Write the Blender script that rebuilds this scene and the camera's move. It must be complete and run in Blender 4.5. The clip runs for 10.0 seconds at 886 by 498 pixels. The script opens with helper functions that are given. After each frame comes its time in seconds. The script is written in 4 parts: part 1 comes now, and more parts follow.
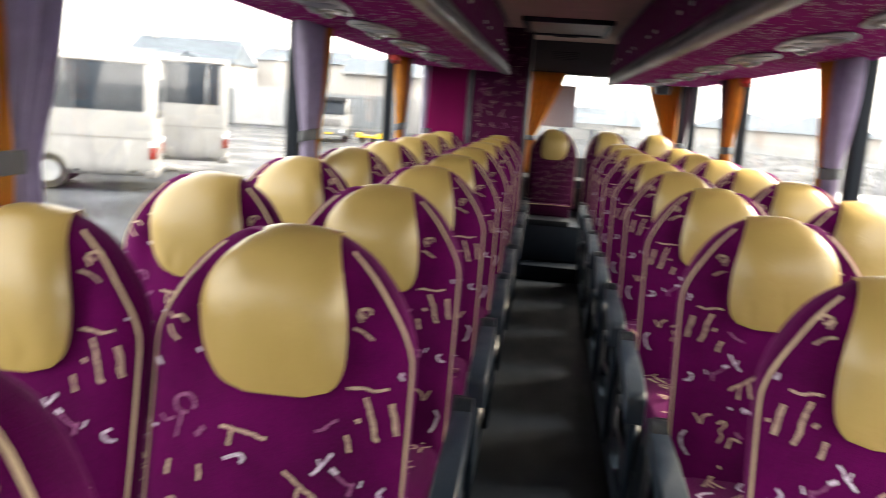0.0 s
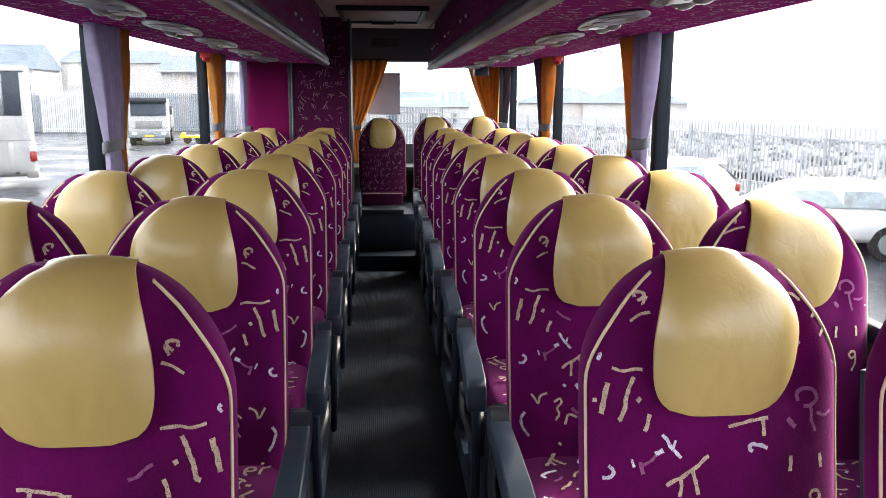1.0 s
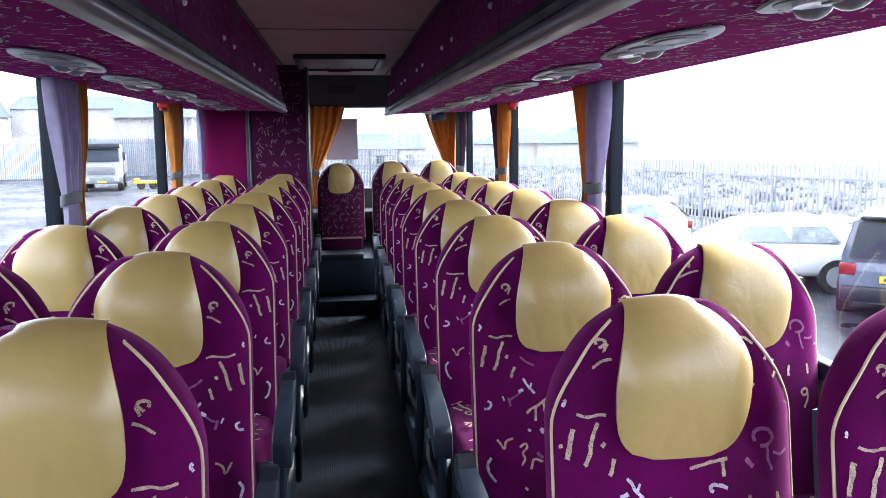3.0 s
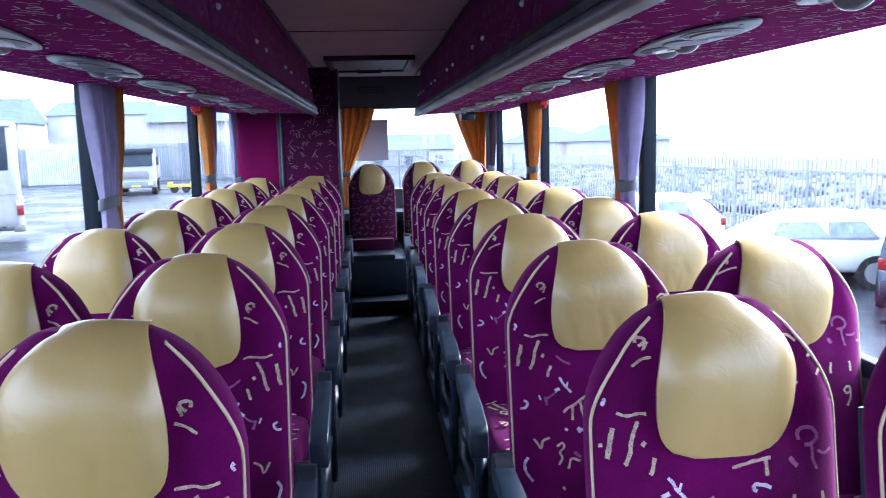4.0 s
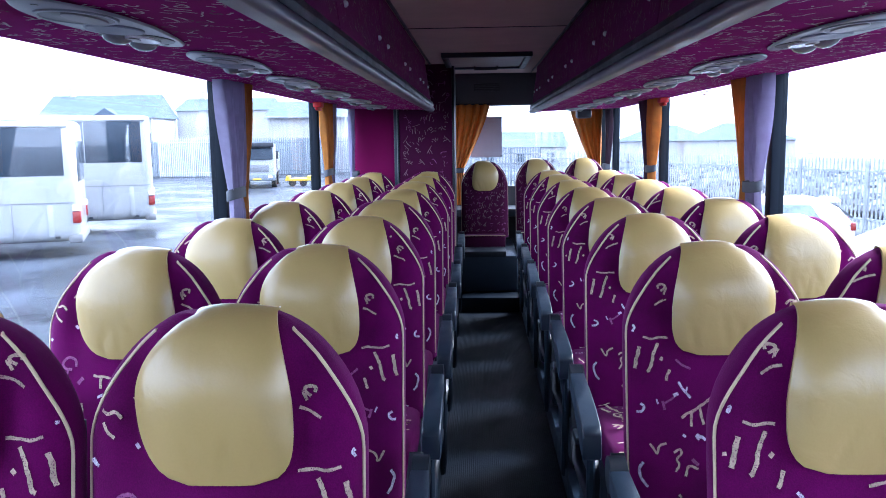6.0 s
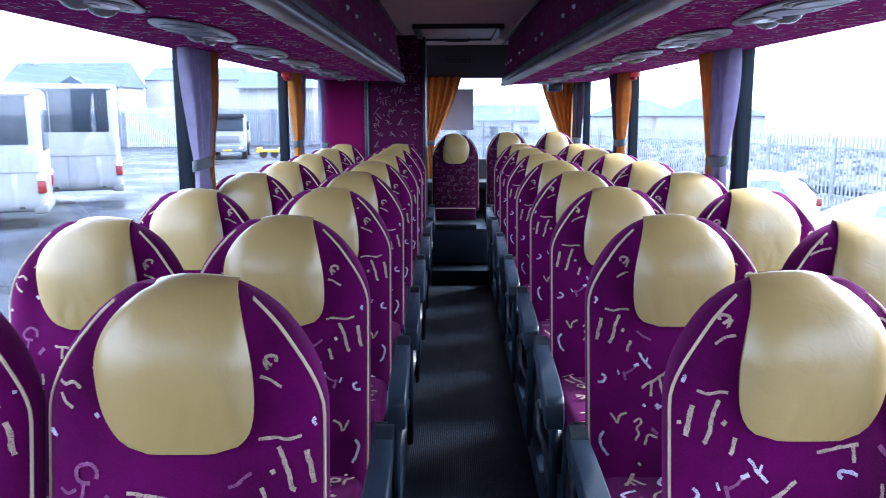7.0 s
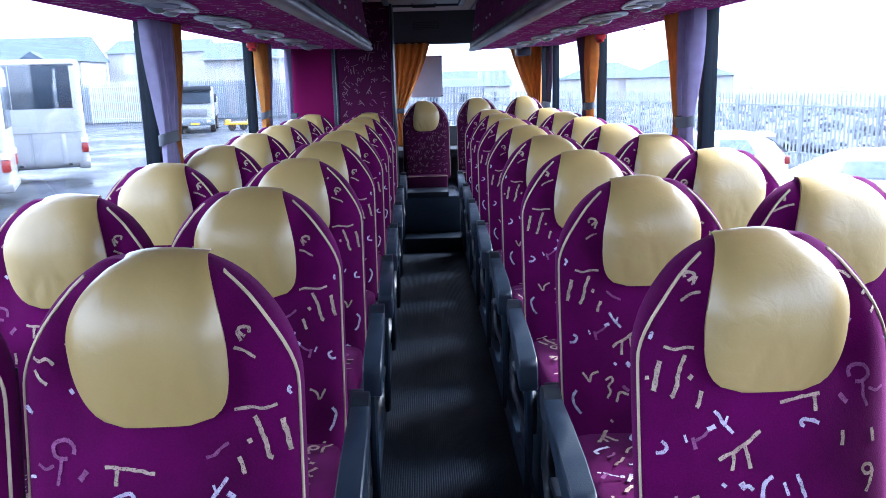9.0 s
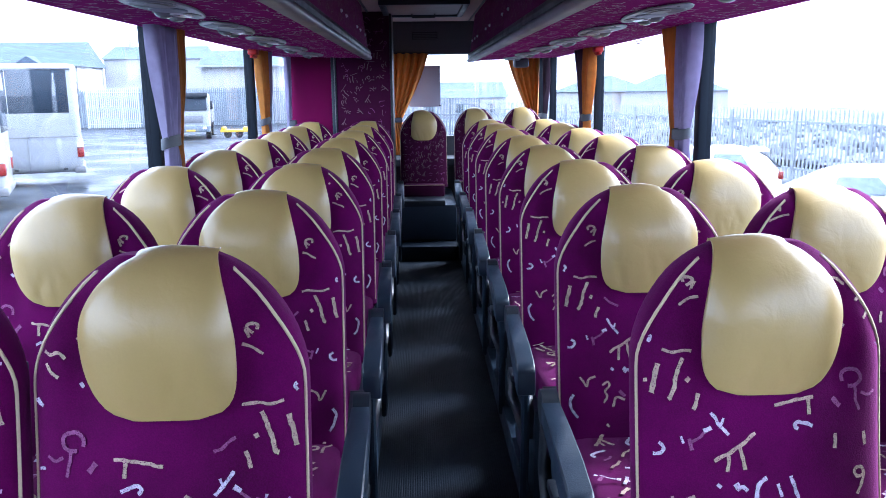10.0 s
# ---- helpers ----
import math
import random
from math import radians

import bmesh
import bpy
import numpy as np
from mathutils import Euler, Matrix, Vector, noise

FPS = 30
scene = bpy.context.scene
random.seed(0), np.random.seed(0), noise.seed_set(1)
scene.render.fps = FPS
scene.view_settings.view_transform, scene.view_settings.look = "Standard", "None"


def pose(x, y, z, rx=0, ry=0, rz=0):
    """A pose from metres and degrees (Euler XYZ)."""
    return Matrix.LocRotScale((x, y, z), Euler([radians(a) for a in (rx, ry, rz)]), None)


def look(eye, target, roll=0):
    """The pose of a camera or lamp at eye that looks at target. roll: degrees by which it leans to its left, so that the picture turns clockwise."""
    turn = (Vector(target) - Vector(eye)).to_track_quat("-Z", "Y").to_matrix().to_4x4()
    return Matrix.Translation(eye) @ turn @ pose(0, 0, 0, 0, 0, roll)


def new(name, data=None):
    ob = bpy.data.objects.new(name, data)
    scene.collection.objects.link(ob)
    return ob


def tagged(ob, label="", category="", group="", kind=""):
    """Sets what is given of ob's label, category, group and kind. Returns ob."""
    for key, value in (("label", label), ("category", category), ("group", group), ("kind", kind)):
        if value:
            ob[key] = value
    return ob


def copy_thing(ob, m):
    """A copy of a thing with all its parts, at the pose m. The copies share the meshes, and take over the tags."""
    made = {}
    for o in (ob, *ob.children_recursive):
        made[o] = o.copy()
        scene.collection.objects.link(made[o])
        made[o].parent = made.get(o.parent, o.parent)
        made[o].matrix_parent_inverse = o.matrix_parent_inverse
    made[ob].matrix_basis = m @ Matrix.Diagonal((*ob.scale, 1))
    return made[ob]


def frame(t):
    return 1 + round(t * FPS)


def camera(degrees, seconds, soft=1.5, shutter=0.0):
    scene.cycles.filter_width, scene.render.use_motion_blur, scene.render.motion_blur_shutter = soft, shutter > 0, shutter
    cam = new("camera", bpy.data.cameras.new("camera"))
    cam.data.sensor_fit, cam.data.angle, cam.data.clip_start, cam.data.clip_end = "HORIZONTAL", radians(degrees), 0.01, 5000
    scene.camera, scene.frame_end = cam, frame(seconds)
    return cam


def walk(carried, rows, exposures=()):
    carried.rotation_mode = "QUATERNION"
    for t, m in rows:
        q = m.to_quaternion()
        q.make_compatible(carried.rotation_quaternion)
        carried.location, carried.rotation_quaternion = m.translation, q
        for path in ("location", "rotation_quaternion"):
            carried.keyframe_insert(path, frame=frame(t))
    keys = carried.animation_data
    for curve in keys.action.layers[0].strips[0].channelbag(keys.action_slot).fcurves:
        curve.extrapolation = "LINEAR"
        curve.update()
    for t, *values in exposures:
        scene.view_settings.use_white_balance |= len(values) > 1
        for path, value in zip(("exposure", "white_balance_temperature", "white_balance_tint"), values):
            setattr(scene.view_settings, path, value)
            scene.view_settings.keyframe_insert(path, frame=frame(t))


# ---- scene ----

# ---- camera and its walk ----
cam = camera(57.1, 10.0, soft=0.7, shutter=0.4)
PATH = [
    (0, (-0.086, 0.217, 1.451), (-0.320, 2.172, 1.101), 4.0),
    (0.5, (-0.016, 0.274, 1.476), (0.080, 2.239, 1.118), -1.4),
    (1, (-0.037, 0.282, 1.475), (0.110, 2.243, 1.109), 0.2),
    (1.5, (-0.032, 0.287, 1.483), (0.148, 2.244, 1.113), -0.5),
    (2, (-0.034, 0.287, 1.493), (0.184, 2.242, 1.133), -0.2),
    (2.5, (-0.043, 0.263, 1.505), (0.211, 2.227, 1.222), -0.4),
    (3.8, (-0.064, 0.243, 1.504), (0.146, 2.214, 1.239), -1.4),
    (4, (-0.065, 0.251, 1.503), (0.112, 2.225, 1.236), -1.4),
    (4.5, (-0.083, 0.255, 1.505), (0.014, 2.235, 1.238), -1.1),
    (5, (-0.098, 0.264, 1.504), (-0.104, 2.246, 1.236), -1.1),
    (5.5, (-0.099, 0.259, 1.501), (-0.180, 2.239, 1.230), -0.7),
    (5.7, (-0.095, 0.257, 1.500), (-0.185, 2.238, 1.242), -0.8),
    (6.8, (-0.074, 0.240, 1.497), (-0.128, 2.212, 1.169), -0.3),
    (7, (-0.069, 0.246, 1.496), (-0.091, 2.218, 1.162), -0.2),
    (7.5, (-0.068, 0.252, 1.499), (-0.042, 2.221, 1.148), -0.6),
    (8, (-0.067, 0.246, 1.496), (-0.035, 2.213, 1.137), -1.1),
    (8.5, (-0.062, 0.234, 1.504), (-0.038, 2.195, 1.110), -1.9),
    (9, (-0.059, 0.232, 1.495), (-0.020, 2.189, 1.083), -1.6),
    (9.5, (-0.073, 0.205, 1.496), (-0.040, 2.165, 1.096), -1.4),
    (10, (-0.080, 0.196, 1.487), (-0.025, 2.157, 1.100), -0.7),
]
walk(cam, [(t, look(e, g, r)) for t, e, g, r in PATH],
     exposures=[(0.0, 3.87, 8400, 9), (0.5, 3.83, 7400, 10), (1.0, 3.83, 7100, 10), (2.5, 3.9, 6750, 11), (3.8, 3.93, 5250, 13), (10.0, 3.85, 5150, 13)])

# ---- world and light: overcast daylight ----
world = bpy.data.worlds.new("overcast")
scene.world = world
world.use_nodes = True
wn, wl = world.node_tree.nodes, world.node_tree.links
sky = wn.new("ShaderNodeTexSky")
sky.sky_type, sky.sun_disc = "NISHITA", False
sky.sun_elevation, sky.sun_rotation = radians(38), radians(60)
sky.air_density, sky.dust_density = 1.0, 4.0
soft_sky = wn.new("ShaderNodeHueSaturation")
soft_sky.inputs["Saturation"].default_value = 0.22
wl.new(sky.outputs["Color"], soft_sky.inputs["Color"])
cloud = wn.new("ShaderNodeMix")
cloud.data_type = "RGBA"
cloud.inputs["Factor"].default_value = 0.7
cloud.inputs["B"].default_value = (5.9, 6.4, 7.3, 1)
wl.new(soft_sky.outputs["Color"], cloud.inputs["A"])
wl.new(cloud.outputs["Result"], wn["Background"].inputs["Color"])
wn["Background"].inputs["Strength"].default_value = 0.15
sun_data = bpy.data.lights.new("sun", "SUN")
sun_data.energy, sun_data.angle, sun_data.color = 1.2, radians(25), (1.0, 0.97, 0.92)
sun = new("sun", sun_data)
sun.matrix_world = look((40, 20, 40), (0, 0, 0))


# ---- materials ----
def mat(name, base, rough=0.6, metal=0.0, var=0.15, scale=8.0, fine=120.0, bump=0.1, spec=0.5, sheen=0.0, coat=0.0, stretch=(1, 1, 1), crease=0.0, glow_through=0.0, patchy=0.08):
    """Base colour varied at two scales, with fine relief and uneven gloss."""
    m = bpy.data.materials.new(name)
    m.use_nodes = True
    n, l = m.node_tree.nodes, m.node_tree.links
    b = n["Principled BSDF"]
    co, mp = n.new("ShaderNodeTexCoord"), n.new("ShaderNodeMapping")
    mp.inputs["Scale"].default_value = stretch
    l.new(co.outputs["Object"], mp.inputs["Vector"])
    big, small = n.new("ShaderNodeTexNoise"), n.new("ShaderNodeTexNoise")
    big.inputs["Scale"].default_value, big.inputs["Detail"].default_value = scale, 4
    small.inputs["Scale"].default_value, small.inputs["Detail"].default_value = fine, 3
    l.new(mp.outputs["Vector"], big.inputs["Vector"]), l.new(mp.outputs["Vector"], small.inputs["Vector"])
    mix = n.new("ShaderNodeMath")
    mix.operation = "MULTIPLY_ADD"
    l.new(small.outputs["Fac"], mix.inputs[0])
    mix.inputs[1].default_value = 0.5
    l.new(big.outputs["Fac"], mix.inputs[2])
    ramp = n.new("ShaderNodeMapRange")
    ramp.inputs["From Min"].default_value, ramp.inputs["From Max"].default_value = 0.45, 1.05
    ramp.inputs["To Min"].default_value, ramp.inputs["To Max"].default_value = 1 - var, 1 + var
    l.new(mix.outputs[0], ramp.inputs["Value"])
    tint = n.new("ShaderNodeVectorMath")
    tint.operation = "SCALE"
    tint.inputs[0].default_value = base
    l.new(ramp.outputs["Result"], tint.inputs["Scale"])
    l.new(tint.outputs["Vector"], b.inputs["Base Color"])
    gloss = n.new("ShaderNodeMapRange")
    gloss.inputs["From Min"].default_value, gloss.inputs["From Max"].default_value = 0.3, 0.7
    gloss.inputs["To Min"].default_value, gloss.inputs["To Max"].default_value = max(0.03, rough - patchy), min(1.0, rough + patchy)
    l.new(big.outputs["Fac"], gloss.inputs["Value"])
    l.new(gloss.outputs["Result"], b.inputs["Roughness"])
    if bump:
        bp = n.new("ShaderNodeBump")
        bp.inputs["Strength"].default_value, bp.inputs["Distance"].default_value = bump, 0.004
        l.new(small.outputs["Fac"], bp.inputs["Height"])
        l.new(bp.outputs["Normal"], b.inputs["Normal"])
        if crease:
            fold, soft_bp = n.new("ShaderNodeTexNoise"), n.new("ShaderNodeBump")
            fold.inputs["Scale"].default_value, fold.inputs["Distortion"].default_value = 20, 0.9
            soft_bp.inputs["Strength"].default_value, soft_bp.inputs["Distance"].default_value = crease, 0.02
            l.new(co.outputs["Object"], fold.inputs["Vector"])
            l.new(fold.outputs["Fac"], soft_bp.inputs["Height"])
            l.new(soft_bp.outputs["Normal"], bp.inputs["Normal"])
    if glow_through:
        thin, both = n.new("ShaderNodeBsdfTranslucent"), n.new("ShaderNodeMixShader")
        l.new(tint.outputs["Vector"], thin.inputs["Color"])
        both.inputs[0].default_value = glow_through
        l.new(b.outputs[0], both.inputs[1]), l.new(thin.outputs[0], both.inputs[2])
        l.new(both.outputs[0], n["Material Output"].inputs["Surface"])
    b.inputs["Metallic"].default_value = metal
    b.inputs["Specular IOR Level"].default_value = spec
    b.inputs["Sheen Weight"].default_value = sheen
    b.inputs["Sheen Tint"].default_value = (1.0, 0.35, 0.8, 1) if sheen else (1, 1, 1, 1)
    b.inputs["Coat Weight"].default_value = coat
    return m


def glass(name, tint=(0.97, 0.99, 0.985), rough=0.0, mirror=0.08):
    """A thin pane: light passes straight through, with a weak reflection."""
    m = bpy.data.materials.new(name)
    m.use_nodes = True
    n, l = m.node_tree.nodes, m.node_tree.links
    n.remove(n["Principled BSDF"])
    clear, gl, mx = n.new("ShaderNodeBsdfTransparent"), n.new("ShaderNodeBsdfGlossy"), n.new("ShaderNodeMixShader")
    clear.inputs["Color"].default_value = (*tint, 1)
    gl.inputs["Roughness"].default_value = rough
    mx.inputs[0].default_value = mirror
    l.new(clear.outputs[0], mx.inputs[1]), l.new(gl.outputs[0], mx.inputs[2])
    l.new(mx.outputs[0], n["Material Output"].inputs["Surface"])
    return m


PLUSH = mat("purple_plush", (0.074, 0.0009, 0.050), 0.9, var=0.5, scale=6, fine=400, bump=0.25, spec=0.05, sheen=0.16)
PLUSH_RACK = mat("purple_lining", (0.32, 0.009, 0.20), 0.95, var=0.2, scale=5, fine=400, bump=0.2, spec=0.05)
# the dark lining brightened: light missing from below is put into the colour
LOCKER = mat("brightened_locker_lining", (0.15, 0.008, 0.10), 0.9, var=0.2, scale=5, fine=400, bump=0.2, spec=0.15)
# the panel's dark lining; on the rear bench it is plush with shade painted in
PLUSH_DARK = mat("dark_lining_and_shaded_plush", (0.05, 0.003, 0.029), 0.9, var=0.2, scale=5, fine=400, bump=0.2, spec=0.15, sheen=0.1)
MAGENTA = mat("magenta_board", (0.155, 0.0006, 0.058), 0.7, var=0.1, scale=3, fine=300, bump=0.08, spec=0.12)
LEATHER = mat("yellow_leather", (0.36, 0.256, 0.088), 0.36, var=0.05, scale=9, fine=260, bump=0.06, spec=0.6, crease=0.09, coat=0.35)
LEATHER.node_tree.nodes["Principled BSDF"].inputs["Coat Roughness"].default_value = 0.26
THREAD = mat("beige_thread", (0.41, 0.305, 0.235), 0.8, var=0.35, scale=60, fine=350, bump=0.5, spec=0.2)
THREAD_PALE = mat("pale_lilac_thread", (0.50, 0.44, 0.55), 0.8, var=0.45, scale=60, fine=350, bump=0.5, spec=0.2)
THREAD_DIM = mat("worn_mauve_thread", (0.22, 0.07, 0.17), 0.85, var=0.4, scale=60, fine=350, bump=0.4, spec=0.2)


def weave(m, gap):
    """Lets the ground cloth show through the thread in small dots."""
    n, l = m.node_tree.nodes, m.node_tree.links
    b = n["Principled BSDF"]
    src = b.inputs["Base Color"].links[0].from_socket
    co, cells, cut, mix = n.new("ShaderNodeTexCoord"), n.new("ShaderNodeTexVoronoi"), n.new("ShaderNodeMapRange"), n.new("ShaderNodeMix")
    cells.inputs["Scale"].default_value = 250
    cut.inputs["From Min"].default_value, cut.inputs["From Max"].default_value = 0.14, 0.36
    cut.inputs["To Min"].default_value, cut.inputs["To Max"].default_value = gap, 0.0
    mix.data_type = "RGBA"
    mix.inputs["B"].default_value = (0.10, 0.002, 0.075, 1)
    l.new(co.outputs["Object"], cells.inputs["Vector"])
    l.new(cells.outputs["Distance"], cut.inputs["Value"])
    l.new(cut.outputs["Result"], mix.inputs["Factor"])
    l.new(src, mix.inputs["A"])
    l.new(mix.outputs["Result"], b.inputs["Base Color"])


# the beige thread again, with the shade of the dim corners in its colour
THREAD_SHADE = mat("shaded_beige_thread", (0.20, 0.13, 0.14), 0.8, var=0.35, scale=60, fine=350, bump=0.5, spec=0.2)
THREAD_RACK = mat("pale_pink_thread", (0.62, 0.47, 0.56), 0.8, var=0.3, scale=60, fine=350, bump=0.5, spec=0.2)
for woven in (THREAD, THREAD_PALE, THREAD_DIM, THREAD_SHADE):
    weave(woven, 0.9)
PIPING = mat("cream_piping", (0.50, 0.39, 0.255), 0.5, var=0.12, scale=25, fine=300, bump=0.15)
BLACK = mat("black_plastic", (0.008, 0.012, 0.018), 0.42, var=0.2, scale=10, fine=250, bump=0.12)
SLATE = mat("slate_plastic", (0.011, 0.021, 0.036), 0.42, var=0.18, scale=12, fine=300, bump=0.15)
RUBBER = mat("ribbed_rubber", (0.003, 0.0066, 0.0125), 0.5, var=0.35, scale=6, fine=160, bump=0.3, spec=0.2, stretch=(1, 0.4, 1))
PODIUM = mat("dark_floor_covering", (0.014, 0.018, 0.025), 0.6, var=0.25, scale=6, fine=200, bump=0.2)
TRIM_GREY = mat("grey_trim", (0.16, 0.16, 0.165), 0.4, var=0.12, scale=6, fine=200, bump=0.05)
RAIL_GREY = mat("rack_rail_grey", (0.12, 0.132, 0.165), 0.38, var=0.12, scale=4, fine=250, bump=0.06)
UNIT_GREY = mat("service_unit_grey", (0.20, 0.217, 0.26), 0.36, var=0.1, scale=12, fine=250, bump=0.04)
UNIT_DARK = mat("service_unit_dark", (0.014, 0.016, 0.022), 0.4, var=0.15, scale=12, fine=250, bump=0.06)
UNIT_COVER = mat("service_unit_cover", (0.14, 0.16, 0.215), 0.42, var=0.08, scale=12, fine=250, bump=0.04)
CHROME = mat("chrome", (0.7, 0.7, 0.72), 0.15, metal=1.0, var=0.05, bump=0.0)
CEIL = mat("brown_ceiling_felt", (0.54, 0.41, 0.36), 0.9, var=0.12, scale=4, fine=350, bump=0.15, spec=0.2)
CEIL_DARK = mat("dark_header", (0.05, 0.05, 0.056), 0.6, var=0.15, scale=4, fine=200, bump=0.1)
HATCH = mat("hatch_grey", (0.27, 0.23, 0.205), 0.5, var=0.1, scale=8, fine=200, bump=0.06)
PILLAR = mat("pillar_black", (0.008, 0.012, 0.018), 0.6, var=0.2, scale=8, fine=250, bump=0.08, spec=0.15)
LILAC = mat("lilac_curtain", (0.37, 0.33, 0.47), 0.85, var=0.15, scale=20, fine=500, bump=0.15, glow_through=0.35)
AMBER = mat("amber_curtain", (0.56, 0.215, 0.03), 0.75, var=0.18, scale=20, fine=500, bump=0.15, glow_through=0.25)
DUSK = mat("dark_plum_curtain", (0.06, 0.03, 0.05), 0.85, var=0.2, scale=20, fine=500, bump=0.15)
BAND = mat("grey_band", (0.07, 0.075, 0.085), 0.7, var=0.2, scale=20, fine=300, bump=0.1)
RED = mat("red_plastic", (0.55, 0.02, 0.02), 0.4, var=0.1, bump=0.03)
POSTER = mat("grey_paper", (0.42, 0.40, 0.46), 0.8, var=0.06, scale=4, fine=200, bump=0.03)
PINK = mat("faded_pink_print", (0.6, 0.25, 0.4), 0.6, var=0.1, bump=0.0)
LENS = mat("lamp_lens", (0.78, 0.79, 0.82), 0.2, var=0.1, bump=0.0)
LAMP_CLEAR = mat("smoky_lamp_plastic", (0.22, 0.235, 0.26), 0.2, var=0.2, bump=0.0)
GLASS = glass("window_glass", (0.70, 0.70, 0.70), mirror=0.06)
ASPHALT = mat("wet_asphalt", (0.027, 0.032, 0.040), 0.45, var=1.4, scale=0.35, fine=7, bump=0.4, spec=0.16, patchy=0.36)
WHITE = mat("white_coach_paint", (0.30, 0.305, 0.31), 0.35, var=0.07, scale=1.5, fine=30, bump=0.02, coat=0.4)
DARK_GLASS = mat("dark_vehicle_glass", (0.032, 0.042, 0.055), 0.12, var=0.3, scale=1.2, fine=10, bump=0.0, spec=0.12)
# car windows whose bright reflections are put into the pale base colour
PALE_GLASS = mat("car_glass_painted_reflection", (0.16, 0.20, 0.22), 0.08, var=0.5, scale=3, fine=12, bump=0.0, spec=0.6)
TYRE = mat("tyre", (0.02, 0.02, 0.02), 0.8, var=0.2, bump=0.2)
STEEL = mat("galvanised_steel", (0.29, 0.31, 0.33), 0.5, metal=0.1, var=0.2, scale=3, fine=40, bump=0.05)
STEEL_DARK = mat("dull_steel", (0.15, 0.17, 0.19), 0.6, var=0.2, scale=3, fine=40, bump=0.05)
GATE_WHITE = mat("white_gate_paint", (0.55, 0.57, 0.59), 0.5, var=0.12, scale=3, fine=40, bump=0.03)
SLATE_ROOF = mat("slate_roof", (0.10, 0.125, 0.155), 0.7, var=0.3, scale=1.5, fine=9, bump=0.3, spec=0.15)
SHEET = mat("weathered_sheet_steel", (0.29, 0.315, 0.34), 0.65, var=0.4, scale=0.8, fine=5, bump=0.15, spec=0.2, stretch=(1, 1, 0.3))
RENDER_WALL = mat("pale_house_render", (0.40, 0.39, 0.38), 0.85, var=0.12, scale=1.0, fine=14, bump=0.2)
RUBBLE = mat("pale_rubble", (0.13, 0.136, 0.15), 0.9, var=0.9, scale=1.2, fine=8, bump=0.5)
GRASS = mat("far_scrub", (0.10, 0.11, 0.07), 0.9, var=0.4, scale=0.5, fine=4, bump=0.4)
YELLOW = mat("yellow_paint", (0.65, 0.42, 0.03), 0.5, var=0.15, scale=2, fine=20, bump=0.04)
NAVY = mat("dark_blue_car_paint", (0.065, 0.085, 0.125), 0.25, var=0.1, scale=2, fine=30, bump=0.0, coat=0.6)
SILVER = mat("white_car_paint", (0.75, 0.76, 0.77), 0.25, var=0.05, scale=2, fine=30, bump=0.0, coat=0.6)
LAMP_RED = mat("red_lamp_plastic", (0.20, 0.012, 0.012), 0.25, var=0.1, bump=0.0)


# ---- mesh helpers ----
def part(name, bm, material, parent=None, label="", smooth=True):
    me = bpy.data.meshes.new(name)
    bmesh.ops.recalc_face_normals(bm, faces=bm.faces)
    bm.to_mesh(me)
    bm.free()
    me.materials.append(material)
    if smooth:
        for p in me.polygons:
            p.use_smooth = True
        me.set_sharp_from_angle(angle=radians(38))
    ob = new(name, me)
    ob.parent = parent
    if label:
        ob["label"] = label
    return ob


def thing(name, label, category, group="", kind=""):
    ob = new(name)
    ob.empty_display_size = 0.1
    return tagged(ob, label, category, group, kind)


def box(lo, hi, bevel=0.0, seg=2, bm=None, skew=None):
    """A box between two corners, its edges rounded."""
    bm = bm or bmesh.new()
    made = bmesh.ops.create_cube(bm, size=1)["verts"]
    for v in made:
        v.co = Vector([lo[i] + (v.co[i] + 0.5) * (hi[i] - lo[i]) for i in range(3)])
        if skew:
            v.co = Vector(skew(v.co))
    if bevel:
        edges = list({e for v in made for e in v.link_edges})
        bmesh.ops.bevel(bm, geom=edges, offset=bevel, segments=seg, affect="EDGES", profile=0.5)
    return bm


def loft(rings, closed=True, caps=True, bm=None):
    """A skin over rings of points that all have the same count."""
    bm = bm or bmesh.new()
    vs = [[bm.verts.new(p) for p in ring] for ring in rings]
    n = len(vs[0])
    for a, b in zip(vs, vs[1:]):
        for i in range(n if closed else n - 1):
            bm.faces.new((a[i], a[(i + 1) % n], b[(i + 1) % n], b[i]))
    if caps and closed:
        bm.faces.new(vs[0]), bm.faces.new(list(reversed(vs[-1])))
    return bm


def tube(points, r, n=6, bm=None):
    rings = []
    pts = [Vector(p) for p in points]
    for i, p in enumerate(pts):
        d = (pts[min(i + 1, len(pts) - 1)] - pts[max(i - 1, 0)]).normalized()
        side = d.cross(Vector((0.3, 0.9, 0.2))).normalized()
        up = side.cross(d)
        rings.append([p + r * (math.cos(k * math.tau / n) * side + math.sin(k * math.tau / n) * up) for k in range(n)])
    return loft(rings, bm=bm)


def disc(c, r, h, n=20, axis="z", bm=None, r2=None):
    bm = bm or bmesh.new()
    r2 = r if r2 is None else r2
    c = Vector(c)
    put = {"z": lambda a, b, k: Vector((a, b, k)), "x": lambda a, b, k: Vector((k, a, b)), "y": lambda a, b, k: Vector((a, k, b))}[axis]
    ang = [k * math.tau / n for k in range(n)]
    rings = [[c + put(rr * math.cos(a), rr * math.sin(a), k) for a in ang] for rr, k in ((r, 0), (r, h * 0.7), (r2, h))]
    return loft(rings, bm=bm)


def profile(pts, y0, y1, bm=None):
    """A bar of constant cross-section (x, z) along y."""
    return loft([[(x, y0, z) for x, z in pts], [(x, y1, z) for x, z in pts]], bm=bm)


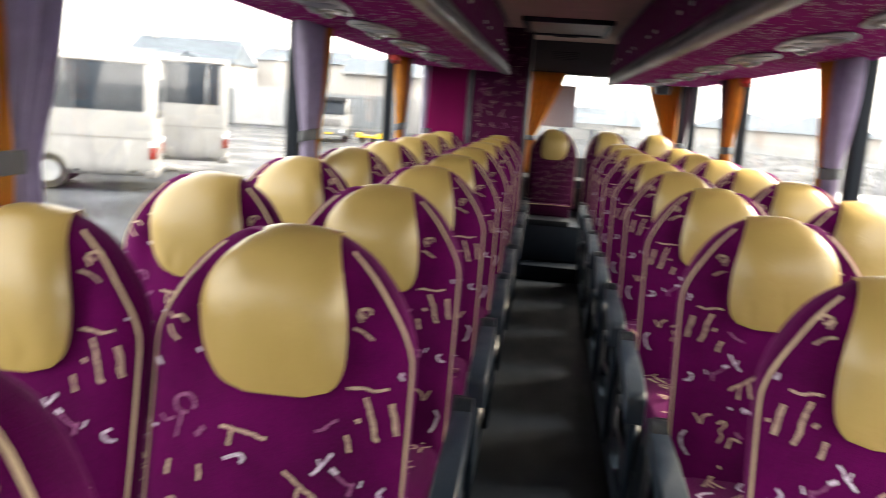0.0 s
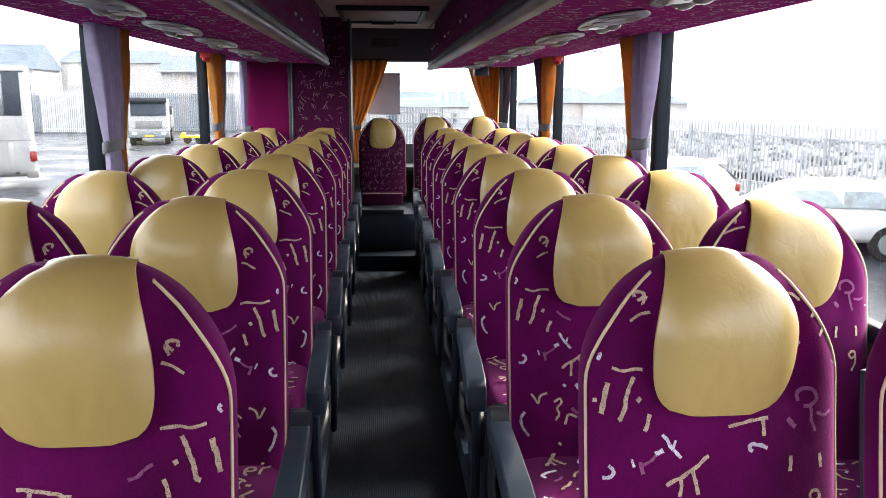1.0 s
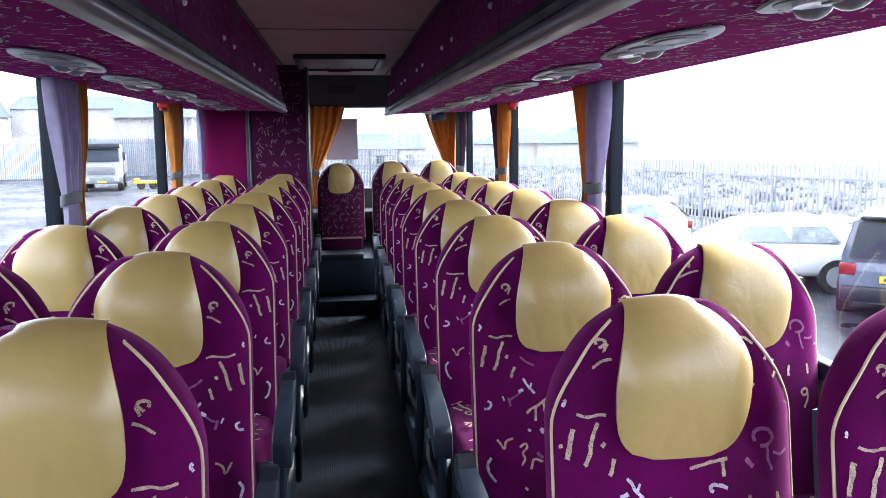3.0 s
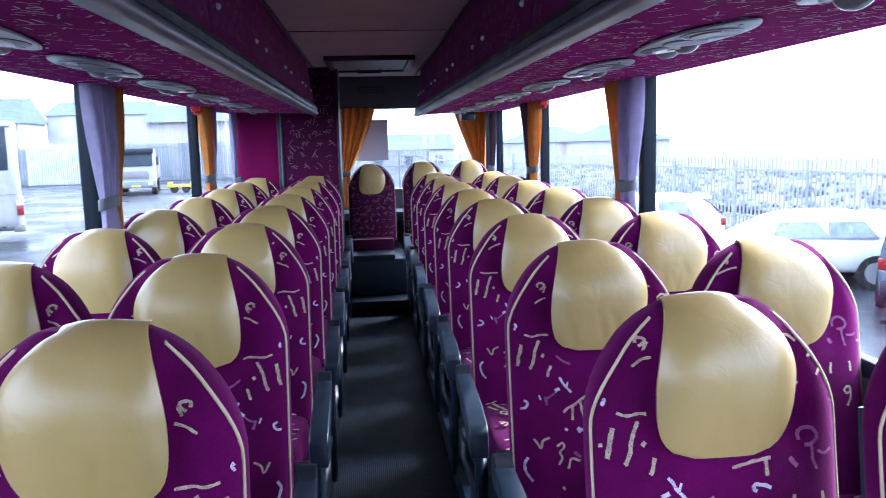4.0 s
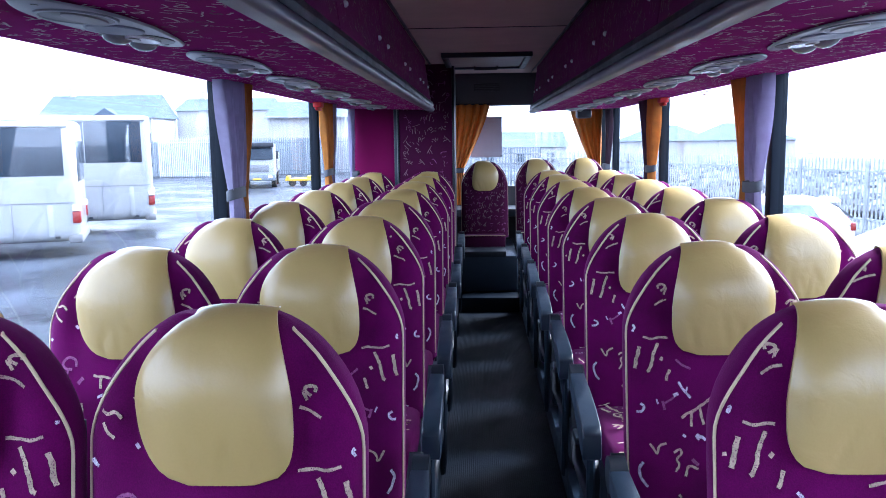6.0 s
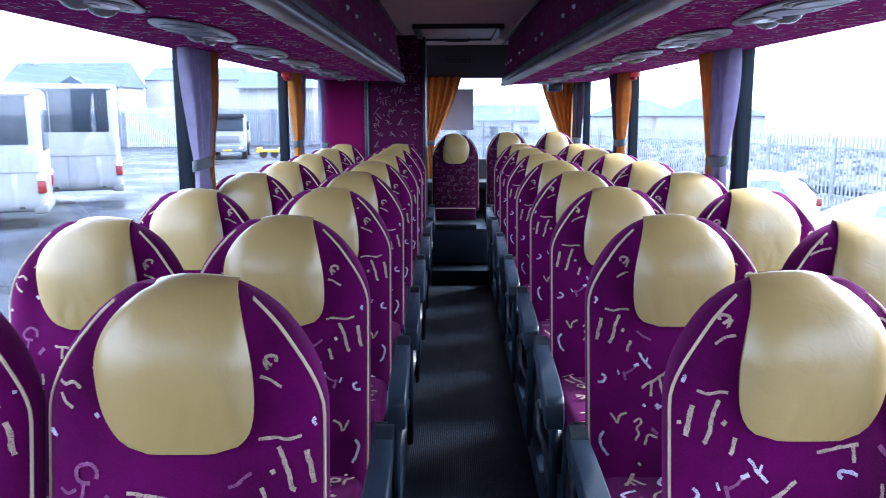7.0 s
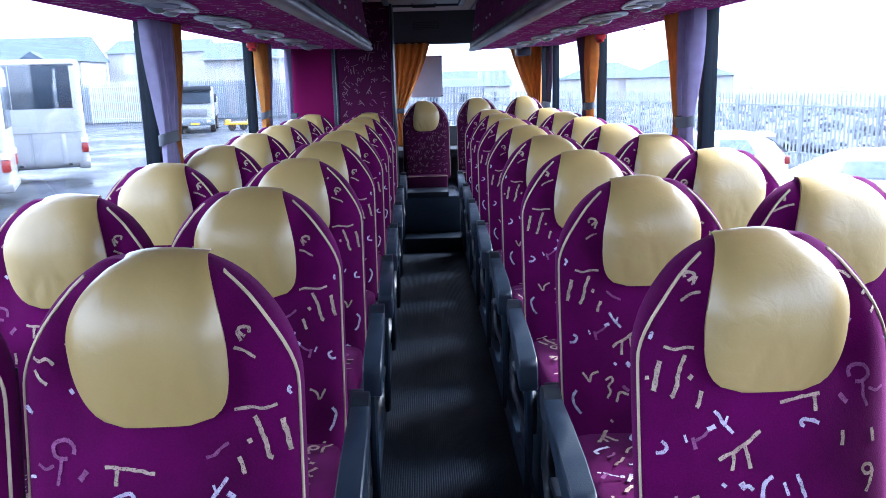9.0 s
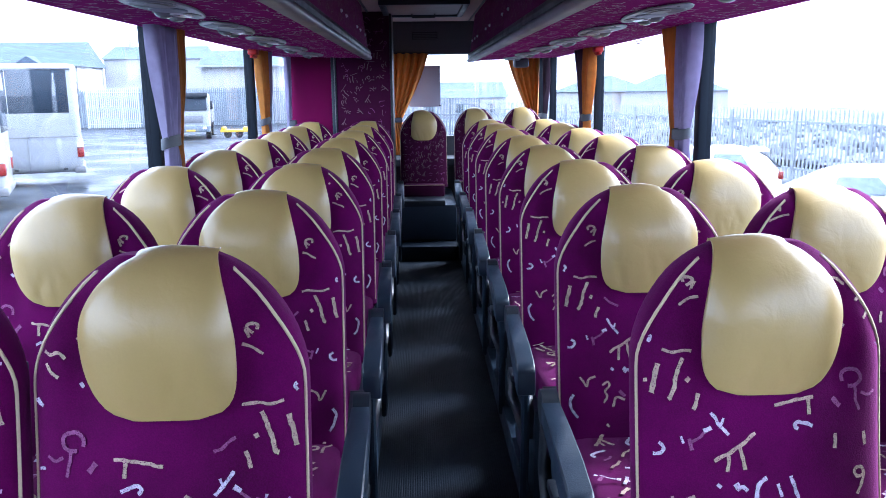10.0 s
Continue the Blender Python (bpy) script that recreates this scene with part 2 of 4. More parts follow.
# ---- woven motif: short strokes lying on a surface ----
# the weave's repeat: clusters of (thread, breadth, line), thread 0 beige, 1 pale lilac, 2 worn mauve
LOOP = [(0.016 * math.cos(a), 0.014 * math.sin(a)) for a in np.linspace(-2.6, 3.2, 9)]
CLUSTERS = [
    [(0, 1.0, [(-0.045, 0.046), (-0.01, 0.041), (0.02, 0.044), (0.046, 0.041)]), (0, 1.65, [(-0.060, 0.02), (-0.066, -0.01), (-0.070, -0.036)]),
     (0, 1.7, [(-0.016, 0.03), (-0.030, 0.0), (-0.036, -0.048)]), (0, 1.6, [(0.002, -0.008), (-0.003, -0.014)]), (0, 1.4, [(0.014, -0.034), (0.006, -0.06)])],
    [(0, 1.5, [(-0.042, -0.022), (-0.006, 0.002), (0.032, 0.034)]), (0, 1.2, [(-0.016, -0.006), (-0.017, -0.034)]), (0, 1.4, [(0.0, 0.006), (0.006, -0.02), (0.012, -0.044)])],
    [(1, 0.7, [(-0.034, -0.022), (-0.012, -0.014), (0.010, -0.002)]), (1, 1.7, [(0.012, 0.0), (0.021, 0.008)]), (1, 1.3, [(0.019, 0.034), (0.030, 0.016), (0.044, -0.004)]),
     (1, 0.9, [(0.047, 0.024), (0.032, 0.012)]), (2, 1.5, [(-0.022, -0.012), (-0.014, -0.046)]), (1, 1.3, [(-0.044, -0.024), (-0.040, -0.032)])],
    [(0, 1.25, LOOP + [(-0.016, -0.022), (-0.004, -0.044)]), (0, 1.2, [(0.034, 0.006), (0.032, -0.032)]), (0, 1.1, [(0.058, 0.026), (0.046, 0.012), (0.034, 0.008)]),
     (0, 1.2, [(-0.034, -0.058), (-0.010, -0.068), (0.004, -0.082)]), (0, 1.2, [(0.030, 0.048), (0.029, 0.034)])],
    [(1, 1.4, [(-0.030, -0.008), (-0.027, 0.008), (-0.010, 0.010), (0.008, 0.002), (0.032, -0.004)]), (2, 1.1, [(-0.03, -0.04), (-0.01, -0.05), (0.01, -0.042)])],
    [(0, 1.5, [(0.0, 0.024), (-0.004, -0.022)]), (2, 1.3, [(0.03 + x, y + 0.02) for x, y in LOOP]), (2, 1.2, [(0.05, 0.0), (0.036, -0.02), (0.052, -0.04)])],
    [(0, 1.3, [(-0.034, 0.022), (-0.012, 0.030), (-0.008, 0.008), (-0.024, -0.006)]), (0, 1.4, [(0.014, 0.018), (-0.004, -0.004), (0.008, -0.032)]), (0, 1.8, [(0.020, -0.010), (0.034, -0.018)])],
    [(0, 1.1, [(-0.034, -0.016), (-0.010, 0.010), (0.012, 0.006), (0.034, 0.020)]), (1, 1.2, [(0.012, -0.02), (0.026, -0.032)])],
]


# the seat cloth's own repeat, by distance outwards from the seat's middle and below its top: (thread, breadth, line)
RING = [(0.157 + 0.019 * math.cos(a), 0.216 + 0.016 * math.sin(a)) for a in np.linspace(-3.6, 1.9, 12)]
CLOTH_AISLE = [
    (0, 1.0, [(-0.148, 0.044), (-0.134, 0.034), (-0.143, 0.026), (-0.156, 0.030), (-0.154, 0.038)]), (0, 1.0, [(-0.134, 0.034), (-0.140, 0.052)]),
    (0, 0.9, [(-0.164, 0.078), (-0.145, 0.068), (-0.118, 0.058)]), (1, 1.0, [(-0.222, 0.130), (-0.214, 0.136), (-0.221, 0.147)]),
    (0, 0.95, [(-0.198, 0.158), (-0.180, 0.164), (-0.150, 0.160), (-0.122, 0.163)]), (0, 1.45, [(-0.205, 0.184), (-0.211, 0.212), (-0.216, 0.240)]),
    (0, 1.35, [(-0.160, 0.174), (-0.174, 0.208), (-0.181, 0.244), (-0.187, 0.247)]), (0, 1.3, [(-0.148, 0.210), (-0.153, 0.217)]),
    (0, 1.2, [(-0.133, 0.238), (-0.142, 0.266)]), (2, 1.0, [(-0.116, 0.214), (-0.098, 0.228), (-0.080, 0.236)]),
    (0, 1.3, [(-0.226, 0.212), (-0.230, 0.250)]),
]
CLOTH_SPRAY = [
    (1, 1.1, [(-0.112, 0.270), (-0.097, 0.292), (-0.080, 0.310)]), (1, 0.8, [(-0.089, 0.280), (-0.096, 0.298)]), (1, 1.5, [(-0.124, 0.304), (-0.112, 0.297)]),
    (2, 0.9, [(-0.122, 0.306), (-0.136, 0.318), (-0.150, 0.324)]), (1, 0.8, [(-0.166, 0.314), (-0.161, 0.326)]), (2, 1.2, [(-0.152, 0.318), (-0.146, 0.340)]),
    (1, 1.1, [(-0.205, 0.328), (-0.193, 0.336), (-0.200, 0.348), (-0.214, 0.350)]), (1, 1.2, [(0.078, 0.298), (0.058, 0.291), (0.045, 0.289), (0.041, 0.298), (0.049, 0.303)]),
    (0, 1.2, [(-0.030, 0.307), (-0.058, 0.330), (-0.106, 0.358)]), (0, 1.2, [(-0.060, 0.332), (-0.050, 0.374)]), (0, 1.1, [(-0.080, 0.346), (-0.082, 0.378)]),
]
CLOTH_LOW = [
    (0, 1.0, [(-0.184, 0.426), (-0.166, 0.456), (-0.164, 0.432), (-0.144, 0.422)]), (0, 1.0, [(-0.126, 0.446), (-0.110, 0.434), (-0.106, 0.446), (-0.122, 0.462), (-0.110, 0.474), (-0.124, 0.492)]),
    (0, 1.1, [(-0.098, 0.503), (-0.092, 0.474), (-0.066, 0.484)]), (2, 1.5, [(-0.080, 0.460), (-0.066, 0.474)]), (1, 1.2, [(-0.102, 0.400), (-0.096, 0.405)]), (1, 1.3, [(-0.070, 0.406), (-0.062, 0.398)]),
    (1, 1.2, [(-0.200, 0.476), (-0.211, 0.490), (-0.205, 0.518), (-0.192, 0.534)]), (0, 1.1, [(-0.116, 0.548), (-0.110, 0.554)]),
    (1, 1.3, [(-0.066, 0.412), (-0.056, 0.402), (-0.046, 0.412)]), (1, 1.4, [(-0.010, 0.390), (-0.028, 0.402), (-0.030, 0.432)]), (1, 1.2, [(0.036, 0.388), (0.048, 0.430)]), (1, 1.0, [(0.010, 0.402), (0.018, 0.424)]),
]
CLOTH_OUTER = [
    (2, 1.2, RING), (2, 1.0, [(0.163, 0.232), (0.164, 0.252), (0.171, 0.276)]), (2, 1.0, [(0.176, 0.244), (0.192, 0.252), (0.206, 0.244)]), (2, 1.6, [(0.118, 0.250), (0.132, 0.266)]),
    (1, 0.9, [(0.212, 0.266), (0.222, 0.268)]), (0, 0.9, [(0.120, 0.032), (0.136, 0.036), (0.152, 0.048)]), (0, 1.0, [(0.170, 0.078), (0.182, 0.066), (0.196, 0.074), (0.206, 0.068)]),
    (0, 1.0, [(0.204, 0.086), (0.194, 0.102), (0.182, 0.110)]), (1, 1.2, [(0.224, 0.144), (0.220, 0.154), (0.212, 0.160)]), (1, 1.0, [(0.140, 0.128), (0.146, 0.120)]),
    (0, 1.1, [(0.088, 0.244), (0.060, 0.246), (0.005, 0.258)]), (0, 1.2, [(0.068, 0.248), (0.070, 0.276)]), (0, 1.2, [(0.122, 0.314), (0.120, 0.342)]), (0, 1.2, [(0.180, 0.316), (0.184, 0.342)]),
    (0, 1.1, [(0.182, 0.392), (0.166, 0.400), (0.158, 0.388), (0.168, 0.378), (0.180, 0.384), (0.178, 0.410), (0.166, 0.430)]),
]


def seat_cloth(seed, side, surf, width, keep):
    """The repeat laid over one backrest, shifted up or down as the cloth was cut; three bmeshes."""
    rng = random.Random(seed)
    bms = [bmesh.new() for _ in range(3)]
    shift, across = rng.choice((0.0, 0.03, 0.067, 0.088)), rng.uniform(-0.006, 0.006)
    for base in (shift - 0.56, shift):
        for which, broad, line in CLOTH_AISLE + CLOTH_SPRAY + CLOTH_LOW + CLOTH_OUTER:
            for _ in range(2 if len(line) > 2 else 0):
                line = [line[0]] + [(p[0] * (1 - q) + r[0] * q, p[1] * (1 - q) + r[1] * q) for p, r in zip(line, line[1:]) for q in (0.25, 0.75)] + [line[-1]]
            fine, runs = [], [[]]
            for (a, b), (e, f) in zip(line, line[1:]):
                cuts = max(1, round(math.hypot(e - a, f - b) / 0.006))
                fine += [(a + (e - a) * k / cuts, b + (f - b) * k / cuts) for k in range(cuts)]
            for a, b in fine + [line[-1]]:
                a, b = a + 0.0025 * noise.noise((a * 60, b * 60, seed)), b + 0.0025 * noise.noise((b * 60, a * 60, seed + 4))
                p = (side * (a + across), TOP - b - base)
                if keep(*p):
                    runs[-1].append(p)
                elif runs[-1]:
                    runs.append([])
            strokes(bms[which], [r for r in runs if len(r) > 1], surf, width * broad)
    return bms


def strokes(bm, lines, surf, width):
    """Ribbons along 2D lines, laid on a surface by surf(u, v)."""
    for line in lines:
        fine = []
        for (a, b), (c, d) in zip(line, line[1:]):
            k = max(1, int(math.hypot(c - a, d - b) / 0.014))
            fine += [(a + (c - a) * i / k, b + (d - b) * i / k) for i in range(k)]
        fine.append(line[-1])
        left, right = [], []
        for i, (u, v) in enumerate(fine):
            p, q = fine[max(0, i - 1)], fine[min(len(fine) - 1, i + 1)]
            du, dv = q[0] - p[0], q[1] - p[1]
            n = math.hypot(du, dv) or 1
            w = width * (0.5 + 0.07 * math.sin(i * 1.9 + u * 90))
            left.append(bm.verts.new(surf(u - dv / n * w, v + du / n * w)))
            right.append(bm.verts.new(surf(u + dv / n * w, v - du / n * w)))
        for i in range(len(fine) - 1):
            bm.faces.new((left[i], left[i + 1], right[i + 1], right[i]))


def motif(seed, u0, u1, v0, v1, cell, s, surf, width, keep=lambda u, v: True, turn=0.5, flip=1):
    """The weave's clusters over a stretch of surface, in three thread colours: three bmeshes."""
    rng = random.Random(seed)
    bms = [bmesh.new() for _ in range(3)]
    nu, nv = max(1, round((u1 - u0) / cell)), max(1, round((v1 - v0) / cell))
    for i in range(nu):
        for j in range(nv):
            u = u0 + (i + 0.5 + 0.25 * (j % 2) - 0.12 + rng.uniform(-0.12, 0.12)) * (u1 - u0) / nu
            v = v0 + (j + 0.5 + rng.uniform(-0.14, 0.14)) * (v1 - v0) / nv
            ang, size = rng.gauss(0, turn), s * rng.uniform(0.85, 1.1)
            c, d = math.cos(ang), math.sin(ang)
            for which, broad, line in CLUSTERS[(i * 3 + j * 5 + seed) % len(CLUSTERS)]:
                fine, runs = [], [[]]
                for _ in range(2 if len(line) > 2 else 0):
                    line = [line[0]] + [(p[0] * (1 - q) + r[0] * q, p[1] * (1 - q) + r[1] * q) for p, r in zip(line, line[1:]) for q in (0.25, 0.75)] + [line[-1]]
                for (a, b), (e, f) in zip(line, line[1:]):
                    cuts = max(1, round(math.hypot(e - a, f - b) / 0.007))
                    fine += [(a + (e - a) * k / cuts, b + (f - b) * k / cuts) for k in range(cuts)]
                for a, b in fine + [line[-1]]:
                    a *= flip
                    a, b = a + 0.0035 * noise.noise((a * 45 + u * 9, b * 45, v * 7)), b + 0.0035 * noise.noise((b * 45, a * 45 + v * 9, u * 7 + 4))
                    p = (u + size * (a * c - b * d), v + size * (a * d + b * c))
                    if keep(*p):
                        runs[-1].append(p)
                    elif runs[-1]:
                        runs.append([])
                strokes(bms[which], [r for r in runs if len(r) > 1], surf, width * broad)
    return bms


def motif_parts(bms, parent, dim=False, cloths=None):
    # dim: darker threads that carry the shade on lockers, panel and rear bench
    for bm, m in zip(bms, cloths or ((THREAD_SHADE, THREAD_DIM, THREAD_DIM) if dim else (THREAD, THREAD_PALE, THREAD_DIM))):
        if len(bm.faces):
            for f in bm.faces:
                f.smooth = True
            tagged(part("woven_motif", bm, m, parent), kind="stuff")
        else:
            bm.free()


# ---- the coach's shell ----
HALF, FLOOR, PODIUM_Z, AISLE = 1.245, 0.0, 0.15, 0.27
BACK, FRONT, SILL, WIN_TOP = 8.8, -1.9, 0.88, 1.778
RACK_EDGE, RACK_Z, RACK_SLOPE = {-1: 0.45, 1: 0.385}, 1.722, 0.03


def structure(name, bm, material, label, category, smooth=True):
    return tagged(part(name, bm, material, None, "", smooth), label, category, kind="structure")


def build_floor():
    rib = bmesh.new()
    n = 60
    pts = []
    for i in range(n):
        x = -AISLE + i * 2 * AISLE / n
        w = 2 * AISLE / n
        pts += [(x, 0.0), (x + w * 0.2, 0.0013), (x + w * 0.6, 0.0013), (x + w * 0.8, 0.0)]
    pts.append((AISLE, 0.0))
    top = [(x, z) for x, z in pts]
    profile(top + [(AISLE, -0.05), (-AISLE, -0.05)], FRONT, 7.35, rib)
    structure("floor", rib, RUBBER, "black ribbed rubber aisle floor, worn and dusty", "floor", smooth=False)
    for s, nm in ((-1, "podium_left"), (1, "podium_right")):
        a, b = sorted((s * AISLE, s * HALF))
        structure(nm, box((a, FRONT, -0.05), (b, BACK, PODIUM_Z), 0.006), PODIUM, "dark grey raised floor under the seats", "floor")
        a, b = sorted((s * (AISLE - 0.012), s * (AISLE + 0.035)))
        structure("trim_" + nm.split("_")[1], box((a, FRONT, PODIUM_Z - 0.1), (b, 7.3, PODIUM_Z + 0.006), 0.005), SLATE, "slate grey edging along the aisle", "trim")
    structure("podium_rear", box((AISLE + 0.04, 7.55, PODIUM_Z - 0.002), (HALF, BACK, PODIUM_Z + 0.083), 0.006), PODIUM, "dark raised floor under the rear bench", "floor")
    # steps up to the rear seat
    structure("step_lower", box((-AISLE + 0.014, 7.2, -0.02), (AISLE - 0.014, 8.7, 0.13), 0.012), RUBBER, "black rubber step at the rear of the aisle", "step")
    structure("step_upper", box((-AISLE + 0.016, 7.45, 0.13), (AISLE - 0.016, 8.7, 0.46), 0.015), SLATE, "slate grey box step under the rear seat", "step")


PILLARS = {-1: (-0.35, 1.607, 3.932, 6.115), 1: (-0.35, 1.635, 4.052, 6.321, 8.419)}


def build_sides():
    for s, nm in ((-1, "left"), (1, "right")):
        a, b = sorted((s * HALF, s * (HALF + 0.06)))
        structure("wall_" + nm, box((a, FRONT, -1.0), (b, BACK, SILL), 0.004), TRIM_GREY, "grey side wall below the windows", "wall")
        structure("cornice_" + nm, box((a, FRONT, WIN_TOP), (b, BACK, 2.2), 0.004), TRIM_GREY, "grey body side above the windows", "wall")
        structure("sill_" + nm, box(*[tuple(c) for c in zip(*[sorted((s * (HALF - 0.004), s * (HALF + 0.03))), (FRONT, BACK), (SILL - 0.04, SILL + 0.012)])], 0.008), SLATE, "dark sill along the side windows", "sill")
        edges = [FRONT] + list(PILLARS[s]) + [BACK]
        for i, y in enumerate(PILLARS[s]):
            lo = sorted((s * (HALF - 0.012), s * (HALF + 0.055)))
            structure("pillar_%s_%d" % (nm, i + 1), box((lo[0], y - (0.036 if y < 5 else 0.025), SILL + 0.012), (lo[1], y + (0.036 if y < 5 else 0.025), WIN_TOP + 0.02), 0.012), PILLAR, "black window pillar", "pillar")
        for i, (y0, y1) in enumerate(zip(edges, edges[1:])):
            bm = box((s * (HALF + 0.03) - 0.003, y0 + 0.018, SILL + 0.01), (s * (HALF + 0.03) + 0.003, y1 - 0.018, WIN_TOP + 0.01))
            w = structure("window_%s_%d" % (nm, i + 1), bm, GLASS, "clear side window pane of the coach", "window", smooth=False)
            w.visible_shadow = False


def build_ceiling():
    structure("ceiling", box((-0.56, FRONT, 2.15), (0.56, BACK, 2.2)), CEIL, "brown felt ceiling over the aisle", "ceiling")
    for s in (-1, 1):
        a, b = sorted((s * 0.5, s * (HALF + 0.06)))
        structure("roof_" + ("left" if s < 0 else "right"), box((a, FRONT, 2.2), (b, BACK, 2.26)), CEIL_DARK, "dark roof over the luggage racks", "roof")
    # rear wall with a wide window
    structure("wall_rear_lower", box((-HALF, BACK, -1.0), (HALF, BACK + 0.06, 1.0), 0.004), CEIL_DARK, "dark rear wall below the window", "wall")
    structure("wall_rear_header", box((-HALF, BACK - 0.12, 1.828), (HALF, BACK + 0.06, 2.2), 0.02), CEIL_DARK, "dark header over the rear window", "wall")
    for s in (-1, 1):
        a, b = sorted((s * 1.12, s * HALF))
        structure("pillar_rear_" + ("left" if s < 0 else "right"), box((a, BACK, 1.0), (b, BACK + 0.06, 1.828), 0.01), PILLAR, "black rear corner pillar", "pillar")
    g = structure("window_rear", box((-1.12, BACK + 0.028, 1.0), (1.12, BACK + 0.034, 1.828)), GLASS, "clear rear window pane", "window", smooth=False)
    g.visible_shadow = False
    structure("parcel_shelf", box((-HALF, 8.35, 0.72), (HALF, BACK, 0.8), 0.015), PODIUM, "dark parcel shelf below the rear window", "shelf")
    # front, behind the viewer, unseen: deep dashboard wall and header block windscreen light
    structure("wall_front_lower", box((-HALF, FRONT - 0.06, -1.0), (HALF, FRONT, 1.12), 0.004), CEIL_DARK, "unseen dark dashboard wall, raised to cut windscreen light", "wall")
    structure("wall_front_header", box((-HALF, FRONT - 0.06, 1.46), (HALF, FRONT, 2.2), 0.004), CEIL_DARK, "unseen dark header, lowered to cut windscreen light", "wall")
    g = structure("windscreen", box((-HALF, FRONT - 0.035, 1.12), (HALF, FRONT - 0.029, 1.46)), GLASS, "clear windscreen pane", "window", smooth=False)
    g.visible_shadow = False


build_floor()
build_sides()
build_ceiling()


# ---- luggage racks ----
def rack_surf(s):
    """Underside of a rack: rises from the rail to the window."""
    return lambda u, v: (s * u, v, RACK_Z + 0.012 + (u - RACK_EDGE[s]) * RACK_SLOPE - 0.0015)


def stud(c, r):
    bm = bmesh.new()
    bmesh.ops.create_icosphere(bm, subdivisions=2, radius=r, matrix=Matrix.Translation(c))
    return bm


def build_rack(s, y1):
    edge = RACK_EDGE[s]
    rack = thing("luggage_rack", "long overhead luggage rack lined in purple patterned fabric", "luggage rack", "luggage racks")
    pts = [(s * (edge + 0.02), RACK_Z + 0.014), (s * HALF, RACK_Z + 0.014 + (HALF - edge - 0.02) * RACK_SLOPE), (s * HALF, RACK_Z + 0.16), (s * (edge + 0.02), RACK_Z + 0.04)]
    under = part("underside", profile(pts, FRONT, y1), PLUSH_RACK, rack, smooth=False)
    motif_parts(motif(11 + s, edge + 0.05, HALF - 0.04, 0.4, y1 - 0.05, 0.09, 0.72, rack_surf(s), 0.0042, turn=1.2), under, cloths=(THREAD_RACK, THREAD_RACK, THREAD_DIM))
    # rounded rail along the inner edge
    prof = []
    for k in range(13):
        a = math.radians(-95 - k * 14)
        prof.append((s * (edge + 0.021 + 0.021 * math.cos(a)), RACK_Z + 0.019 + 0.019 * math.sin(a)))
    prof += [(s * (edge + 0.05), RACK_Z + 0.045), (s * (edge + 0.06), RACK_Z + 0.004)]
    part("rail", profile(prof, FRONT, y1 + 0.02), RAIL_GREY, rack, "rounded grey plastic edge rail")
    part("rail_channel", profile([(s * (edge + 0.008), RACK_Z + 0.036), (s * (edge + 0.006), RACK_Z + 0.056), (s * (edge + 0.014), RACK_Z + 0.078), (s * (edge + 0.034), RACK_Z + 0.086), (s * (edge + 0.08), RACK_Z + 0.086), (s * (edge + 0.08), RACK_Z + 0.036)], FRONT, y1), SLATE, rack, "dark slate channel above the rail", smooth=False)
    # locker doors lean outwards up to the ceiling
    x0, z0, x1, z1 = edge + 0.032, RACK_Z + 0.087, edge + 0.075, 2.149
    nx, nz = (z1 - z0), -(x1 - x0)
    ln = math.hypot(nx, nz)
    nx, nz = -nx / ln, -nz / ln
    y = -0.9
    i = 0
    while y < y1 - 0.1:
        ye = min(y + 1.18, y1)
        quad = [(s * x0, z0), (s * (x0 + 0.012 * -nx), z0 + 0.012 * -nz), (s * (x1 + 0.012 * -nx), z1 + 0.012 * -nz), (s * x1, z1)]
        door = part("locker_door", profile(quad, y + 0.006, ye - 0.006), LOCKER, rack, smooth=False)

        def surf(u, v):
            f = u / ln
            return (s * (x0 + (x1 - x0) * f + nx * 0.002), v, z0 + (z1 - z0) * f + nz * 0.002)
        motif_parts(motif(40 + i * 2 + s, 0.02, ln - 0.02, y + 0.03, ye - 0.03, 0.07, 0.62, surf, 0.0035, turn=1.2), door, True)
        for yy in (y + 0.16, ye - 0.16):
            c = surf(ln * 0.30, yy)
            part("latch", stud(c, 0.0115), LENS, door, "small silver press stud")
        y = ye
        i += 1
    # end plate
    part("end_plate", loft([[(s * x, yy, z) for x, z in ((edge + 0.003, RACK_Z + 0.01), (edge + 0.03, RACK_Z + 0.09), (edge + 0.08, 2.148), (HALF, 2.148), (HALF, RACK_Z + 0.1), (edge + 0.06, RACK_Z + 0.008))] for yy in (y1 + 0.001, y1 + 0.03)]), BLACK, rack, smooth=False)
    return rack


build_rack(-1, 7.05)
build_rack(1, 8.0)


def dome(c, rx, ry, h, n=20, m=6):
    """A flattened bowl that hangs below c."""
    return loft([[(c[0] + rx * math.cos(k * math.pi / 2 / m) * math.cos(i * math.tau / n), c[1] + ry * math.cos(k * math.pi / 2 / m) * math.sin(i * math.tau / n), c[2] - h * math.sin(k * math.pi / 2 / m)) for i in range(n)] for k in range(m)] + [[(c[0] + 0.001 * math.cos(i * math.tau / n), c[1] + 0.001 * math.sin(i * math.tau / n), c[2] - h) for i in range(n)]])


def oval(c, rx, ry, h, shrink=0.95, n=26):
    return loft([[(c[0] + rx * k * math.cos(i * math.tau / n), c[1] + ry * k * math.sin(i * math.tau / n), c[2] - z) for i in range(n)] for z, k in ((0, 1), (h * 0.7, 0.99), (h, shrink))])


